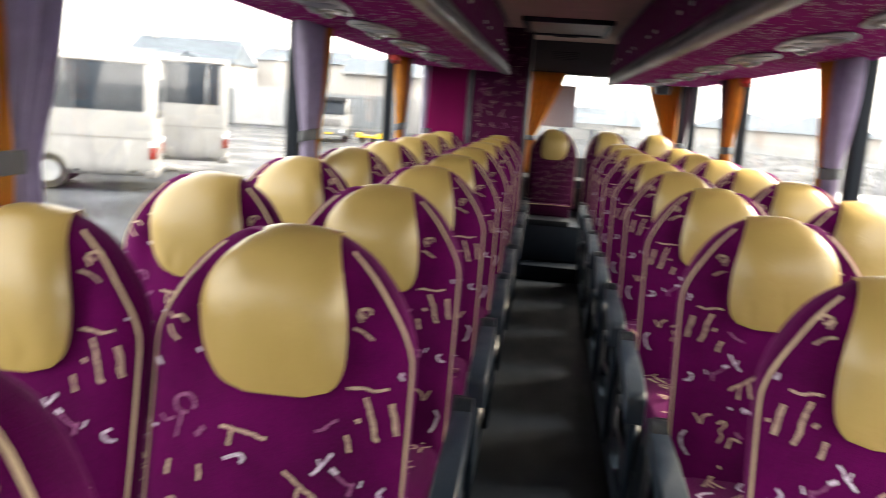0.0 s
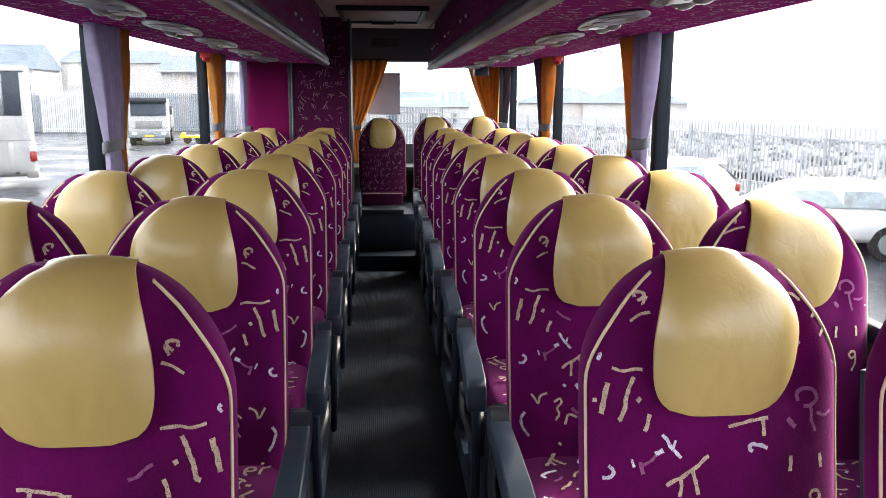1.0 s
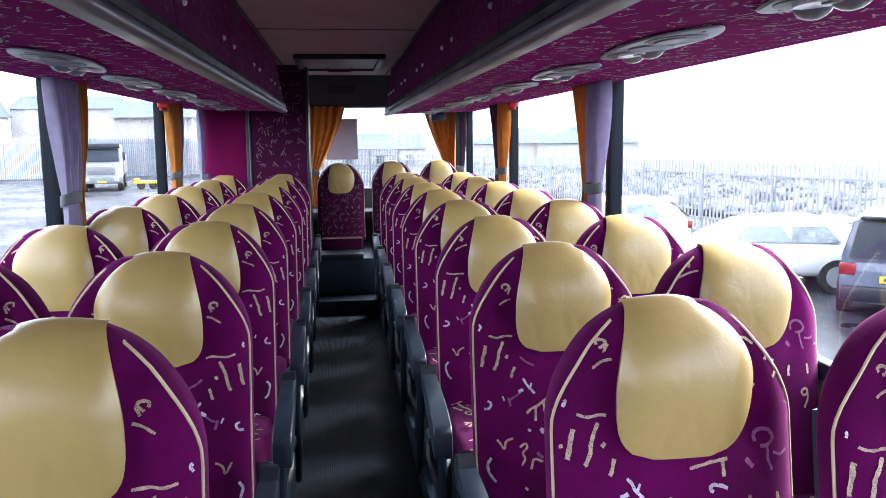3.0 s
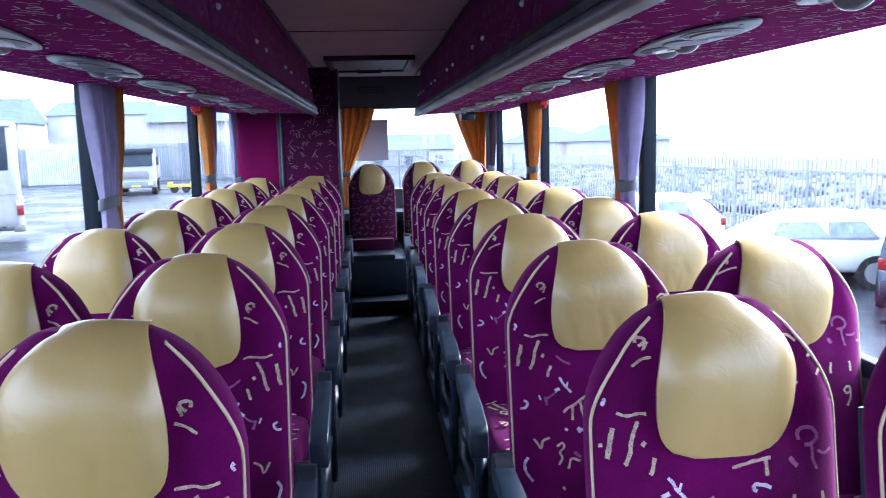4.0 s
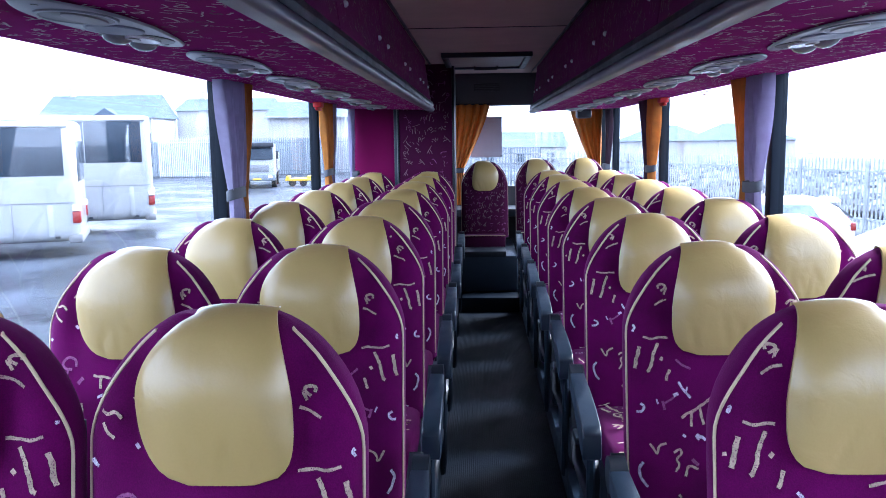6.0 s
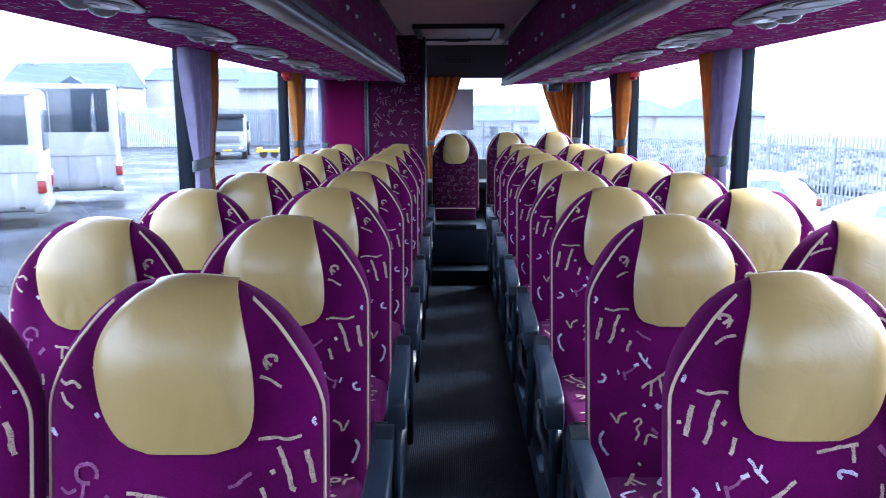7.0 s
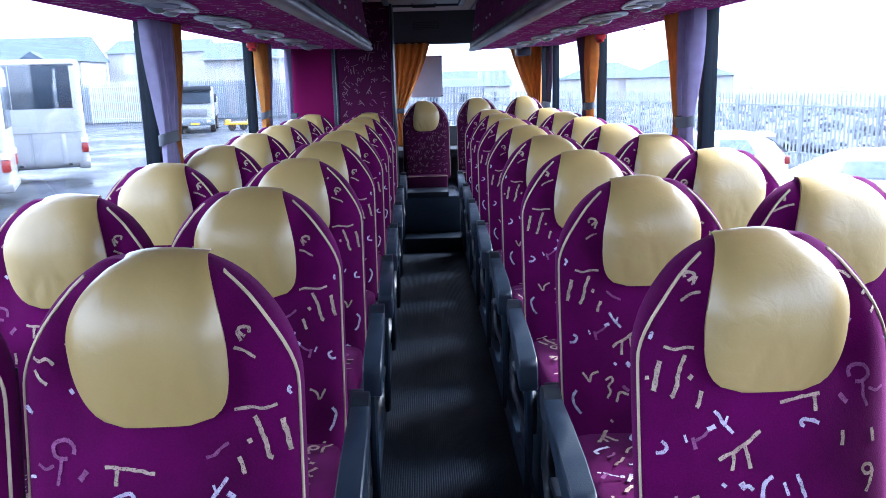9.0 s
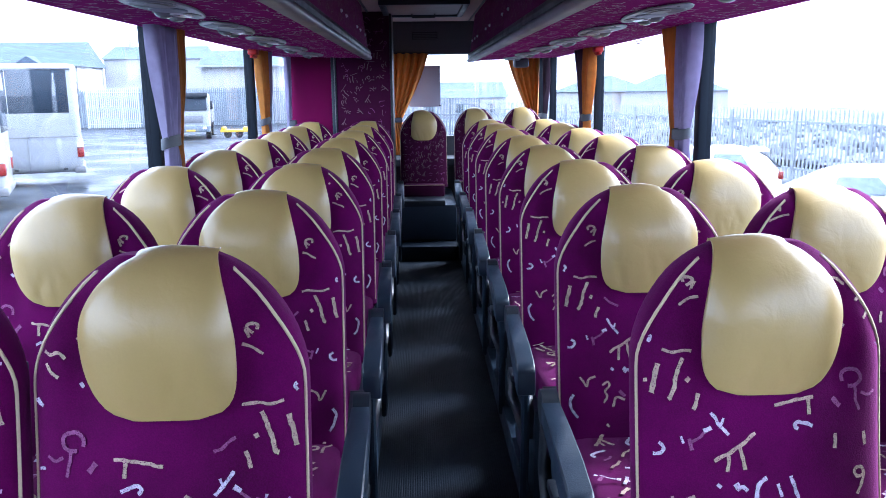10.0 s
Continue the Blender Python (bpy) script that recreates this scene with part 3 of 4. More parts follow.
def service_unit(s):
    """Plate in the rack's underside with a round vent, an oval cover, a lamp and two hanging air nozzles on the window's side."""
    unit = thing("service_unit", "blue-grey plastic service panel with reading lamp and air nozzles", "reading light", "overhead service panels")
    rings = []
    for z, k in ((-0.004, 1.0), (-0.0085, 0.99), (-0.011, 0.965)):
        ring = []
        for i in range(36):
            a = i * math.tau / 36
            c, d = math.cos(a), math.sin(a)
            x = 0.112 * math.copysign(abs(c) ** 0.75, c)
            y = 0.25 * math.copysign(abs(d) ** 0.9, d)
            x *= 0.86 - 0.34 * (y / 0.25) if y > 0 else 0.86 - 0.10 * (y / 0.25) - 0.5 * (y / 0.25) ** 4
            ring.append((x * k, y * k, z))
        rings.append(ring)
    part("plate", loft(rings), UNIT_GREY, unit)
    vent = part("round_vent", oval((s * -0.006, -0.11, -0.011), 0.072, 0.062, 0.004), UNIT_DARK, unit, "dark round air vent")
    part("vent_ring", tube([(s * -0.006 + 0.072 * math.cos(a), -0.11 + 0.062 * math.sin(a), -0.012) for a in np.linspace(0, math.tau, 25)], 0.005), UNIT_GREY, vent)
    part("vent_flap", oval((s * -0.022, -0.11, -0.0145), 0.034, 0.05, 0.005), TRIM_GREY, vent)
    part("oval_cover", oval((s * 0.0, 0.006, -0.0105), 0.062, 0.054, 0.007), UNIT_COVER, unit, "smooth blue-grey oval cover")
    part("lamp_surround", oval((s * -0.004, 0.125, -0.0105), 0.054, 0.062, 0.004), UNIT_DARK, unit)
    lamp = part("reading_lamp", oval((s * 0.008, 0.115, -0.0142), 0.036, 0.046, 0.006), LENS, unit, "pale reading lamp lens")
    part("switch", box((s * 0.01 - 0.008, 0.075, -0.0235), (s * 0.01 + 0.008, 0.1, -0.0195), 0.002), TRIM_GREY, lamp)
    for y in (0.10, 0.195):
        nozzle = part("air_nozzle", dome((s * 0.062, y, -0.006), 0.034, 0.036, 0.030), LAMP_CLEAR, unit, "smoky rounded air nozzle")
        part("nozzle_rim", tube([(s * 0.062 + 0.035 * math.cos(a), y + 0.037 * math.sin(a), -0.009) for a in np.linspace(0, math.tau, 21)], 0.0035), UNIT_DARK, nozzle)
    for y in (-0.205, 0.2):
        part("screw", disc((0, y, -0.011), 0.006, -0.002, 10), TRIM_GREY, unit)
    return unit


for s, x, y0, n in ((-1, 0.85, 1.97, 7), (1, 0.765, 2.33, 7)):
    unit, first = service_unit(s), True
    for k in range(-1, n):
        y = y0 + 0.87 * k
        if y > (6.7 if s < 0 else 7.6):
            continue
        z = rack_surf(s)(x, y)[2] + 0.001
        m = Matrix.Translation((s * x, y, z)) @ Matrix.Rotation(-s * math.atan(RACK_SLOPE), 4, "Y") @ Matrix.Diagonal((0.95, 1.22, 0.85, 1))
        if first:
            unit.matrix_basis, first = m, False
        else:
            copy_thing(unit, m)


# ---- seats ----
TOP = 1.10


def half_width(z):
    d = max(0.0, TOP - z)
    if d >= 0.22:
        return 0.236
    a = (0.22 - d) / 0.22
    return 0.080 + 0.156 * max(0.0, 1 - a ** 1.9) ** (1 / 1.35)


def back_mid(z):
    """Middle and half thickness of the backrest at height z; the seat faces -y and leans back."""
    d = TOP - z
    thick = 0.070 * min(1.0, max(0.12, d / 0.05)) ** 0.5
    return 0.070 - (1.06 - z) * 0.17 + 0.012 * math.sin((z - 0.4) * 4.4), thick


def groove(x, z):
    """Hollow between the headrest and the seat's wings."""
    k = min(1.0, max(0.0, (z - 0.78) / 0.14)) * min(1.0, max(0.0, (TOP - 0.02 - z) / 0.06))
    return 0.020 * k * math.exp(-((abs(x) - 0.135) / 0.034) ** 2)


def front_y(x, z, lift=0.0):
    yc, hd = back_mid(z)
    k = min(0.999, abs(x) / half_width(z))
    return yc - hd * (1 - k ** 2.7) ** (1 / 2.7) - lift + groove(x, z)


def eased(t, ts, vs):
    """A smooth curve through a few values."""
    t = min(max(t, ts[0]), ts[-1])
    k = max(i for i in range(len(ts) - 1) if ts[i] <= t)
    slope = [(vs[min(i + 1, len(vs) - 1)] - vs[max(i - 1, 0)]) / (ts[min(i + 1, len(ts) - 1)] - ts[max(i - 1, 0)]) for i in (k, k + 1)]
    h = ts[k + 1] - ts[k]
    f = (t - ts[k]) / h
    return vs[k] * (1 + 2 * f) * (1 - f) ** 2 + slope[0] * h * f * (1 - f) ** 2 + vs[k + 1] * f * f * (3 - 2 * f) - slope[1] * h * f * f * (1 - f)


COVER_H = 0.267


def cover_edge(d, outer):
    """Distance of the leather cover's edge from the seat's middle, at d below the top: straight towards the aisle, rounded outwards."""
    d *= 0.275 / COVER_H
    if outer:
        return eased(d, (0.0, 0.012, 0.046, 0.085, 0.129, 0.178, 0.222, 0.252, 0.266, 0.275), (0.052, 0.074, 0.108, 0.130, 0.139, 0.134, 0.119, 0.098, 0.078, 0.05))
    return eased(d, (0.0, 0.05, 0.12, 0.17, 0.21, 0.24, 0.258, 0.268, 0.275), (0.088, 0.104, 0.119, 0.123, 0.123, 0.117, 0.105, 0.089, 0.06))


def backrest(seat, seed, side, small=1.0):
    rings = []
    zs = [0.40 + 0.06 * i for i in range(8)] + [0.87, 0.90, 0.93, 0.96, 0.985, 1.005, 1.025, 1.042, 1.057, 1.07, 1.08, 1.088, 1.094, 1.098, 1.10]
    for z in zs:
        w, (yc, hd) = half_width(z), back_mid(z)
        ring = []
        for i in range(60):
            a = i * math.tau / 60
            c, d = math.cos(a), math.sin(a)
            x = math.copysign(abs(c) ** (2 / 2.7), c) * w
            y = math.copysign(abs(d) ** (2 / 2.7), d) * hd
            if y < -0.3 * hd:
                y += groove(x, z)
            if y > 0:
                x *= 1 + 0.035 * (y / hd)
            ring.append((x, yc + y, z))
        rings.append(ring)
    # the rear bench's shade is put into the darker plush colour
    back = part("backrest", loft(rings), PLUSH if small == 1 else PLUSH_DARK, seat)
    # piping along both front edges, turning back over the shoulders
    for s in (-1, 1):
        pts = []
        for k in range(34):
            z = 0.42 + (TOP - 0.026 - 0.42) * k / 33
            k2 = min(1.0, max(0.0, (z - 0.88) / 0.17))
            x = s * half_width(z) * (0.985 - 0.075 * k2 * k2 * (3 - 2 * k2))
            pts.append((x, front_y(x, z, 0.001), z))
        x, y, z = pts[-1]
        pts += [(x - s * 0.010, y + 0.02, z + 0.006), (x - s * 0.016, y + 0.05, z + 0.008)]
        part("piping", tube(pts, 0.0033), PIPING, back)

    def keep(x, z):
        if abs(x) > half_width(z) * 0.94 or not 0.45 < z < TOP - 0.03:
            return False
        d = TOP - z
        return d > COVER_H + 0.008 or abs(x) > cover_edge(min(d, 0.22), x * side > 0) + 0.006
    def surf(u, v):
        return u, front_y(max(-0.215, min(0.215, u)), min(v, TOP - 0.01), 0.0016), v
    if small < 1:
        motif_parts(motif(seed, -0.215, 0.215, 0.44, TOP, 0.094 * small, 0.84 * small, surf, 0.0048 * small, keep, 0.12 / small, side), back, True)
    else:
        motif_parts(seat_cloth(seed, side, surf, 0.0057, keep), back)
    return back


def headrest(seat, seed, side):
    """Leather cover wrapped over the top of the backrest, padded, with a few creases."""
    rng = random.Random(seed)
    creases = [(rng.uniform(-0.08, 0.08), rng.uniform(0.205, 0.245), rng.uniform(-0.5, 0.5)) for _ in range(7)]
    bm = bmesh.new()
    nx, nd = 28, 28
    yc = back_mid(TOP - 0.03)[0]
    ys, swell = yc + 0.006, 0.15

    def proud(u, d):
        """How far the padding stands off the seat's own surface, least along the hem."""
        return 0.004 + 0.027 * (1 - u ** 4) ** 0.8 * min(1.0, max(0.0, (COVER_H + 0.004 - d) / (COVER_H - swell))) ** 0.7

    def at(u, d):
        """Point of the cover at u across and d below the top, on its front: a quarter round down to the swell, then close to the seat."""
        x, z = side * u * cover_edge(max(0.0, d), u > 0), TOP - d
        zz = min(z, TOP - swell)
        y = front_y(min(abs(x), half_width(zz) * 0.93), zz) - groove(x, zz) - proud(u, max(d, swell))
        if d < swell:
            rise = 0.005 + 0.008 * (1 - u * u)
            t = (d + rise) / (swell + rise)
            y = ys - (ys - y) * math.sqrt(max(0.0, 1 - (1 - t) ** 2.2))
        for cx, cd, tilt in creases:
            y += 0.0025 * math.exp(-((x - cx - tilt * (d - cd)) / 0.0075) ** 2) * math.exp(-((d - cd) / 0.045) ** 2) * min(1.0, max(0.0, (COVER_H + 0.004 - d) / 0.02))
        return x, y, z
    grid = []
    # up the back, over the top and down the front
    for j in range(8):
        a = math.pi / 2 * j / 8
        row = []
        for i in range(nx + 1):
            u = -1 + 2 * i / nx
            z = TOP - 0.062 + (0.067 + 0.008 * (1 - u * u)) * math.sin(a)
            row.append(bm.verts.new((at(u, TOP - z)[0] * (1 - 0.3 * math.cos(a)), ys + 0.06 * math.cos(a), z - 0.006 * math.cos(a))))
        grid.append(row)
    for j in range(nd + 9):
        f = j / (nd + 8)
        row = []
        for i in range(nx + 1):
            u = -1 + 2 * i / nx
            rise = 0.005 + 0.008 * (1 - u * u)
            row.append(bm.verts.new(at(u, -rise + (COVER_H + rise) * (f * f * (1.6 - 0.6 * f)))))
        grid.append(row)
    for p, q in zip(grid, grid[1:]):
        for i in range(nx):
            bm.faces.new((p[i], p[i + 1], q[i + 1], q[i]))
    # a turned-in hem gives the cover its thickness
    border = [r[0] for r in grid] + grid[-1][1:] + [r[nx] for r in reversed(grid[:-1])]
    hem = [bm.verts.new(v.co + Vector((-v.co.x * 0.02, 0.012, 0))) for v in border]
    for i in range(len(border) - 1):
        bm.faces.new((border[i], border[i + 1], hem[i + 1], hem[i]))
    cover = part("headrest_cover", bm, LEATHER, seat, "yellow leather headrest cover")
    return cover


def cushion(seat, seed):
    rings = []
    for y, zt, k in ((-0.56, 0.40, 0.9), (-0.565, 0.43, 0.97), (-0.545, 0.455, 1), (-0.50, 0.468, 1), (-0.36, 0.46, 1), (-0.2, 0.452, 1), (-0.06, 0.45, 0.97)):
        ring = []
        for i in range(24):
            a = i * math.tau / 24
            c, d = math.cos(a), math.sin(a)
            ring.append((math.copysign(abs(c) ** 0.4, c) * 0.228 * k, y, zt - 0.07 + math.copysign(abs(d) ** 0.45, d) * 0.07))
        rings.append(ring)
    cu = part("cushion", loft(rings), PLUSH, seat)
    motif_parts(motif(seed, -0.19, 0.19, -0.53, -0.1, 0.07, 0.8, lambda u, v: (u, v, 0.4625 + (0.004 if v < -0.3 else -0.004)), 0.0065, turn=1.0), cu)
    part("piping", tube([(-0.2, -0.535, 0.452), (0, -0.54, 0.457), (0.2, -0.535, 0.452)], 0.004), PIPING, cu)


def seat_base(seat):
    part("base_frame", box((-0.2, -0.5, 0.26), (0.2, -0.04, 0.325), 0.015), BLACK, seat)
    for x in (-0.13, 0.13):
        part("leg", box((x - 0.02, -0.4, 0.042), (x + 0.02, -0.12, 0.262), 0.008), BLACK, seat)
    part("back_shell", loft([[(sx * half_width(z) * 0.9, back_mid(z)[0] + back_mid(z)[1] + dy, z) for sx, dy in ((-1, 0.0), (-0.8, 0.018), (0.8, 0.018), (1, 0.0), (0.8, -0.02), (-0.8, -0.02))] for z in (0.42, 0.6, 0.75, 0.85, 0.9)]), SLATE, seat, "slate plastic back shell")


def aisle_side(seat, s):
    """Armrest, its hinge and the side cover; s is the side of the seat on which the aisle lies."""
    x = s * 0.293
    arm = part("armrest", loft([[(x + 0.029 * w * c, y, z + h * d) for c, d in ((-1, 0.72), (-0.96, 0.92), (-0.84, 1), (0.84, 1), (0.96, 0.92), (1, 0.72), (1, -0.8), (0.9, -1), (-0.9, -1), (-1, -0.8))]
                                for y, z, w, h in ((-0.628, 0.503, 0.88, 0.034), (-0.622, 0.507, 0.97, 0.042), (-0.60, 0.517, 1.0, 0.046), (-0.5, 0.547, 1.0, 0.036), (-0.36, 0.570, 0.92, 0.03), (-0.24, 0.584, 0.82, 0.026), (-0.2, 0.586, 0.6, 0.016))]), SLATE, seat, "slate grey folding armrest")
    part("hinge", disc((x - 0.02, -0.2, 0.585), 0.045, 0.04, 18, "x"), BLACK, arm)
    cover = part("side_cover", loft([[(x + dx - s * 0.02, y, z) for dx in (-0.018, 0.018)] for y, z in ((-0.1, 0.6), (-0.2, 0.56), (-0.34, 0.43), (-0.5, 0.41), (-0.53, 0.36), (-0.5, 0.27), (-0.1, 0.25), (-0.03, 0.34), (-0.1, 0.6))], closed=False), BLACK, seat)
    cover.modifiers.new("thick", "SOLIDIFY").thickness = 0.004
    bar = part("side_frame", tube([(x - s * 0.01, -0.52, 0.5), (x - s * 0.01, -0.53, 0.3), (x - s * 0.015, -0.46, 0.06), (x - s * 0.02, -0.42, 0.0)], 0.014, 8), SLATE, seat)
    part("skirt", box((min(s * 0.205, s * 0.252), -0.5, 0.045), (max(s * 0.205, s * 0.252), 0.02, 0.36), 0.015), SLATE, seat)
    part("lever", box((x - 0.012 + s * 0.012, -0.42, 0.43), (x + 0.012 + s * 0.012, -0.33, 0.455), 0.005), BLACK, seat)
    return bar


def build_seat(seed, aisle, side, folded=False):
    seat = thing("coach_seat", "purple patterned plush coach seat with yellow leather headrest and cream piping", "seat", "coach seats")
    backrest(seat, seed, side, 0.62 if folded else 1.0)
    headrest(seat, seed + 5, side)
    if folded:
        box_front = part("seat_box", box((-0.2, -0.2, 0.30), (0.2, -0.03, 0.435), 0.02), PLUSH_DARK, seat, "plush box front, darkened in colour for shade")
        part("piping", tube([(-0.2, -0.196, 0.428), (0, -0.2, 0.43), (0.2, -0.196, 0.428)], 0.004), PIPING, box_front)
    else:
        cushion(seat, seed + 9)
    seat_base(seat)
    if aisle:
        aisle_side(seat, aisle)
    return seat


SEAT_X, WINDOW_X, PITCH, ROW = 0.526, 1.003, 0.80, 1.53
for s in (-1, 1):
    kinds = {}
    for k in range(3):
        kinds["aisle", k] = build_seat(100 + 17 * k + s, -s, s)
        kinds["window", k] = build_seat(200 + 17 * k + s, 0, s)
    used = set()
    if s < 0:
        left_spare = kinds["window", 0]
    for row in range(8):
        for spot, x in (("aisle", SEAT_X), ("window", WINDOW_X)):
            key = (spot, (row * 2 + (spot == "window")) % 3)
            y = ROW + PITCH * row - (0.0 if spot == "aisle" else 0.07 if s > 0 else 0.03)
            first = s > 0 and row == 0 and spot == "aisle"
            m = pose(s * (x + (0.028 if first else -0.008 if s < 0 and not row and spot == "aisle" else 0)), y + 0.09 * first, PODIUM_Z - (0.053 if first else 0.039), 0, 0, random.uniform(-0.8, 0.8))
            if key in used:
                copy_thing(kinds[key], m)
            else:
                kinds[key].matrix_basis = m
                used.add(key)
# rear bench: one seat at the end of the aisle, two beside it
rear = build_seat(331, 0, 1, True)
rear["label"] = "purple patterned rear bench seat with yellow leather headrest"
SLIM = Matrix.Diagonal((0.94, 1, 1, 1))
rear.matrix_basis = pose(-0.035, 7.95, PODIUM_Z + 0.025) @ SLIM
for x in (0.47, 0.92):
    copy_thing(rear, pose(x, 8.05, PODIUM_Z + 0.04) @ SLIM)
front_seat = copy_thing(left_spare, pose(-0.69, 0.80, PODIUM_Z - 0.06))


# ---- rear partition, hatch and fittings ----
def build_partition():
    y = 7.55
    p = thing("partition", "rear partition with a magenta board and a dark patterned panel", "partition")
    part("magenta_panel", box((-HALF + 0.003, y, PODIUM_Z), (-0.84, y + 0.04, RACK_Z + 0.1), 0.004), MAGENTA, p, "plain magenta board")
    part("edge_strip", box((-0.84, y - 0.02, PODIUM_Z), (-0.796, y + 0.04, RACK_Z + 0.08), 0.006), SLATE, p, "slate grey metal edge strip")
    part("edge_bead", box((-0.814, y - 0.027, PODIUM_Z), (-0.805, y - 0.019, RACK_Z + 0.07), 0.003), TRIM_GREY, p)
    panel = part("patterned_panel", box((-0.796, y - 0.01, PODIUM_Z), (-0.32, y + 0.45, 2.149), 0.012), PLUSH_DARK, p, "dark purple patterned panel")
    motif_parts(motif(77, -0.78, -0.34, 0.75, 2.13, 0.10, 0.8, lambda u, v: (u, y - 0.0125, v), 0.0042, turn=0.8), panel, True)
    part("corner_strip", box((-0.322, y - 0.014, PODIUM_Z), (-0.30, y + 0.455, 2.148), 0.006), BLACK, p)
    return p


def build_hatch():
    h = thing("roof_hatch", "grey closed roof hatch with a raised frame in the ceiling", "hatch")
    fr = bmesh.new()
    x0, x1, y0, y1 = -0.37, 0.33, 6.62, 7.75
    for lo, hi in (((x0, y0, 2.112), (x1, y0 + 0.05, 2.152)), ((x0, y1 - 0.05, 2.112), (x1, y1, 2.152)), ((x0, y0 + 0.05, 2.112), (x0 + 0.05, y1 - 0.05, 2.152)), ((x1 - 0.05, y0 + 0.05, 2.112), (x1, y1 - 0.05, 2.152))):
        box(lo, hi, 0.008, bm=fr)
    part("hatch_frame", fr, SLATE, h)
    part("hatch_panel", box((x0 + 0.05, y0 + 0.05, 2.13), (x1 - 0.05, y1 - 0.05, 2.151), 0.004), HATCH, h)
    part("hatch_handle", tube([(-0.12, y1 - 0.16, 2.132), (-0.12, y1 - 0.165, 2.10), (0.08, y1 - 0.165, 2.10), (0.08, y1 - 0.16, 2.132)], 0.008, 8), BLACK, h)
    for x in (x0 + 0.025, x1 - 0.025):
        part("screw", disc((x, 6.8, 2.112), 0.008, -0.004, 10), CHROME, h)
    seam = structure("trim_ceiling_seam", box((-0.53, 5.2, 2.146), (0.53, 5.212, 2.1505)), BLACK, "dark seam across the ceiling felt", "trim")
    for s in (-1, 1):
        a, b = sorted((s * (RACK_EDGE[s] + 0.05), s * (RACK_EDGE[s] + 0.067)))
        structure("trim_ceiling_" + ("left" if s < 0 else "right"), box((a, FRONT, 2.141), (b, 8.6, 2.1505), 0.003), BLACK, "black joint trim along the ceiling", "trim")
    lamp = thing("ceiling_vent", "small black recessed vent in the dark rear header", "vent")
    part("vent_frame", box((-0.13, BACK - 0.13, 1.97), (0.13, BACK - 0.119, 2.05), 0.004), BLACK, lamp)
    for k in range(4):
        part("slat", box((-0.12, BACK - 0.136, 1.978 + k * 0.017), (0.12, BACK - 0.129, 1.986 + k * 0.017)), CEIL_DARK, lamp, smooth=False)


def cloth(y0, y1, g0, g1, z0, z1, zt, x, folds, depth, axis="y", seed=0):
    """A pleated curtain from y0..y1 at the top, drawn in to g0..g1 at the tie height zt, hanging a little wider below."""
    rng = random.Random(seed)
    ph = [rng.uniform(-0.5, 0.5) for _ in range(folds + 1)]
    bm = bmesh.new()
    nu, nz = folds * 8, 26
    rows = []
    for j in range(nz + 1):
        z = z1 + (z0 - z1) * j / nz
        if z >= zt:
            k = ((z1 - z) / (z1 - zt)) ** 1.25
        else:
            k = 1 - 0.22 * min(1.0, (zt - z) / 0.25)
        row = []
        for i in range(nu + 1):
            f = i / nu
            a = (y0 + (y1 - y0) * f) * (1 - k) + (g0 + (g1 - g0) * f) * k
            wob = math.sin(f * folds * math.tau + ph[int(f * folds)] * (1 - k) + z * 1.5)
            off = depth * (1 - 0.45 * k) * wob + 0.006 * math.sin(f * 40 + z * 9)
            row.append(bm.verts.new((x + off, a, z) if axis == "y" else (a, x + off, z)))
        rows.append(row)
    for a, b in zip(rows, rows[1:]):
        for i in range(nu):
            bm.faces.new((a[i], a[i + 1], b[i + 1], b[i]))
    return bm


def thick(ob, t=0.003):
    ob.modifiers.new("thickness", "SOLIDIFY").thickness = t
    return ob


def side_curtain(s, near, far, seed, label):
    """Two cloths tied back at a pillar; near and far: (material, y0, y1) of each."""
    c = thing("side_curtain", label, "curtain", "side curtains")
    z0, z1, zt = SILL + 0.02, 1.772, 1.27
    x = s * (HALF - 0.085)
    lo = min(near[1], far[1])
    hi = max(near[2], far[2])
    mid = (near[1] + near[2]) / 2 * 0.6 + (far[1] + far[2]) / 2 * 0.4
    for k, (m, y0, y1) in enumerate((near, far)):
        part("cloth", cloth(y0, y1, y0 + (mid - y0) * 0.48, y1 + (mid - y1) * (0.84 if k else 0.55), z0, z1, zt, x - s * 0.012 * k, 5 if k == 0 else 3, 0.032, seed=seed + k), m, c)
        thick(c.children[-1])
    g0, g1 = lo + (mid - lo) * 0.48, hi + (mid - hi) * 0.74
    ring = []
    for z, k in ((zt - 0.024, 0.97), (zt - 0.018, 1.0), (zt + 0.018, 1.0), (zt + 0.024, 0.97)):
        ring.append([(x + 0.036 * k * math.cos(a), (g0 + g1) / 2 + ((g1 - g0) / 2 + 0.012) * k * math.sin(a), z + 0.01 * math.cos(a)) for a in [i * math.tau / 24 for i in range(24)]])
    part("tie_band", loft(ring), BAND, c, "dark grey tie-back band")


build_partition()
build_hatch()
side_curtain(-1, (LILAC, 3.626, 3.922), (AMBER, 3.912, 4.004), 3, "lilac and amber side curtains tied back at a pillar")
side_curtain(-1, (AMBER, 5.911, 6.146), (LILAC, 6.146, 6.217), 5, "amber and lilac side curtains tied back at a pillar")
side_curtain(-1, (LILAC, 1.668, 1.933), (AMBER, 1.484, 1.668), 7, "lilac and amber side curtains tied back at a pillar")
side_curtain(1, (LILAC, 3.839, 4.116), (AMBER, 4.095, 4.308), 9, "lilac and amber side curtains tied back at a pillar")
side_curtain(1, (AMBER, 6.012, 6.31), (DUSK, 6.31, 6.587), 11, "amber and plum side curtains tied back at a pillar")


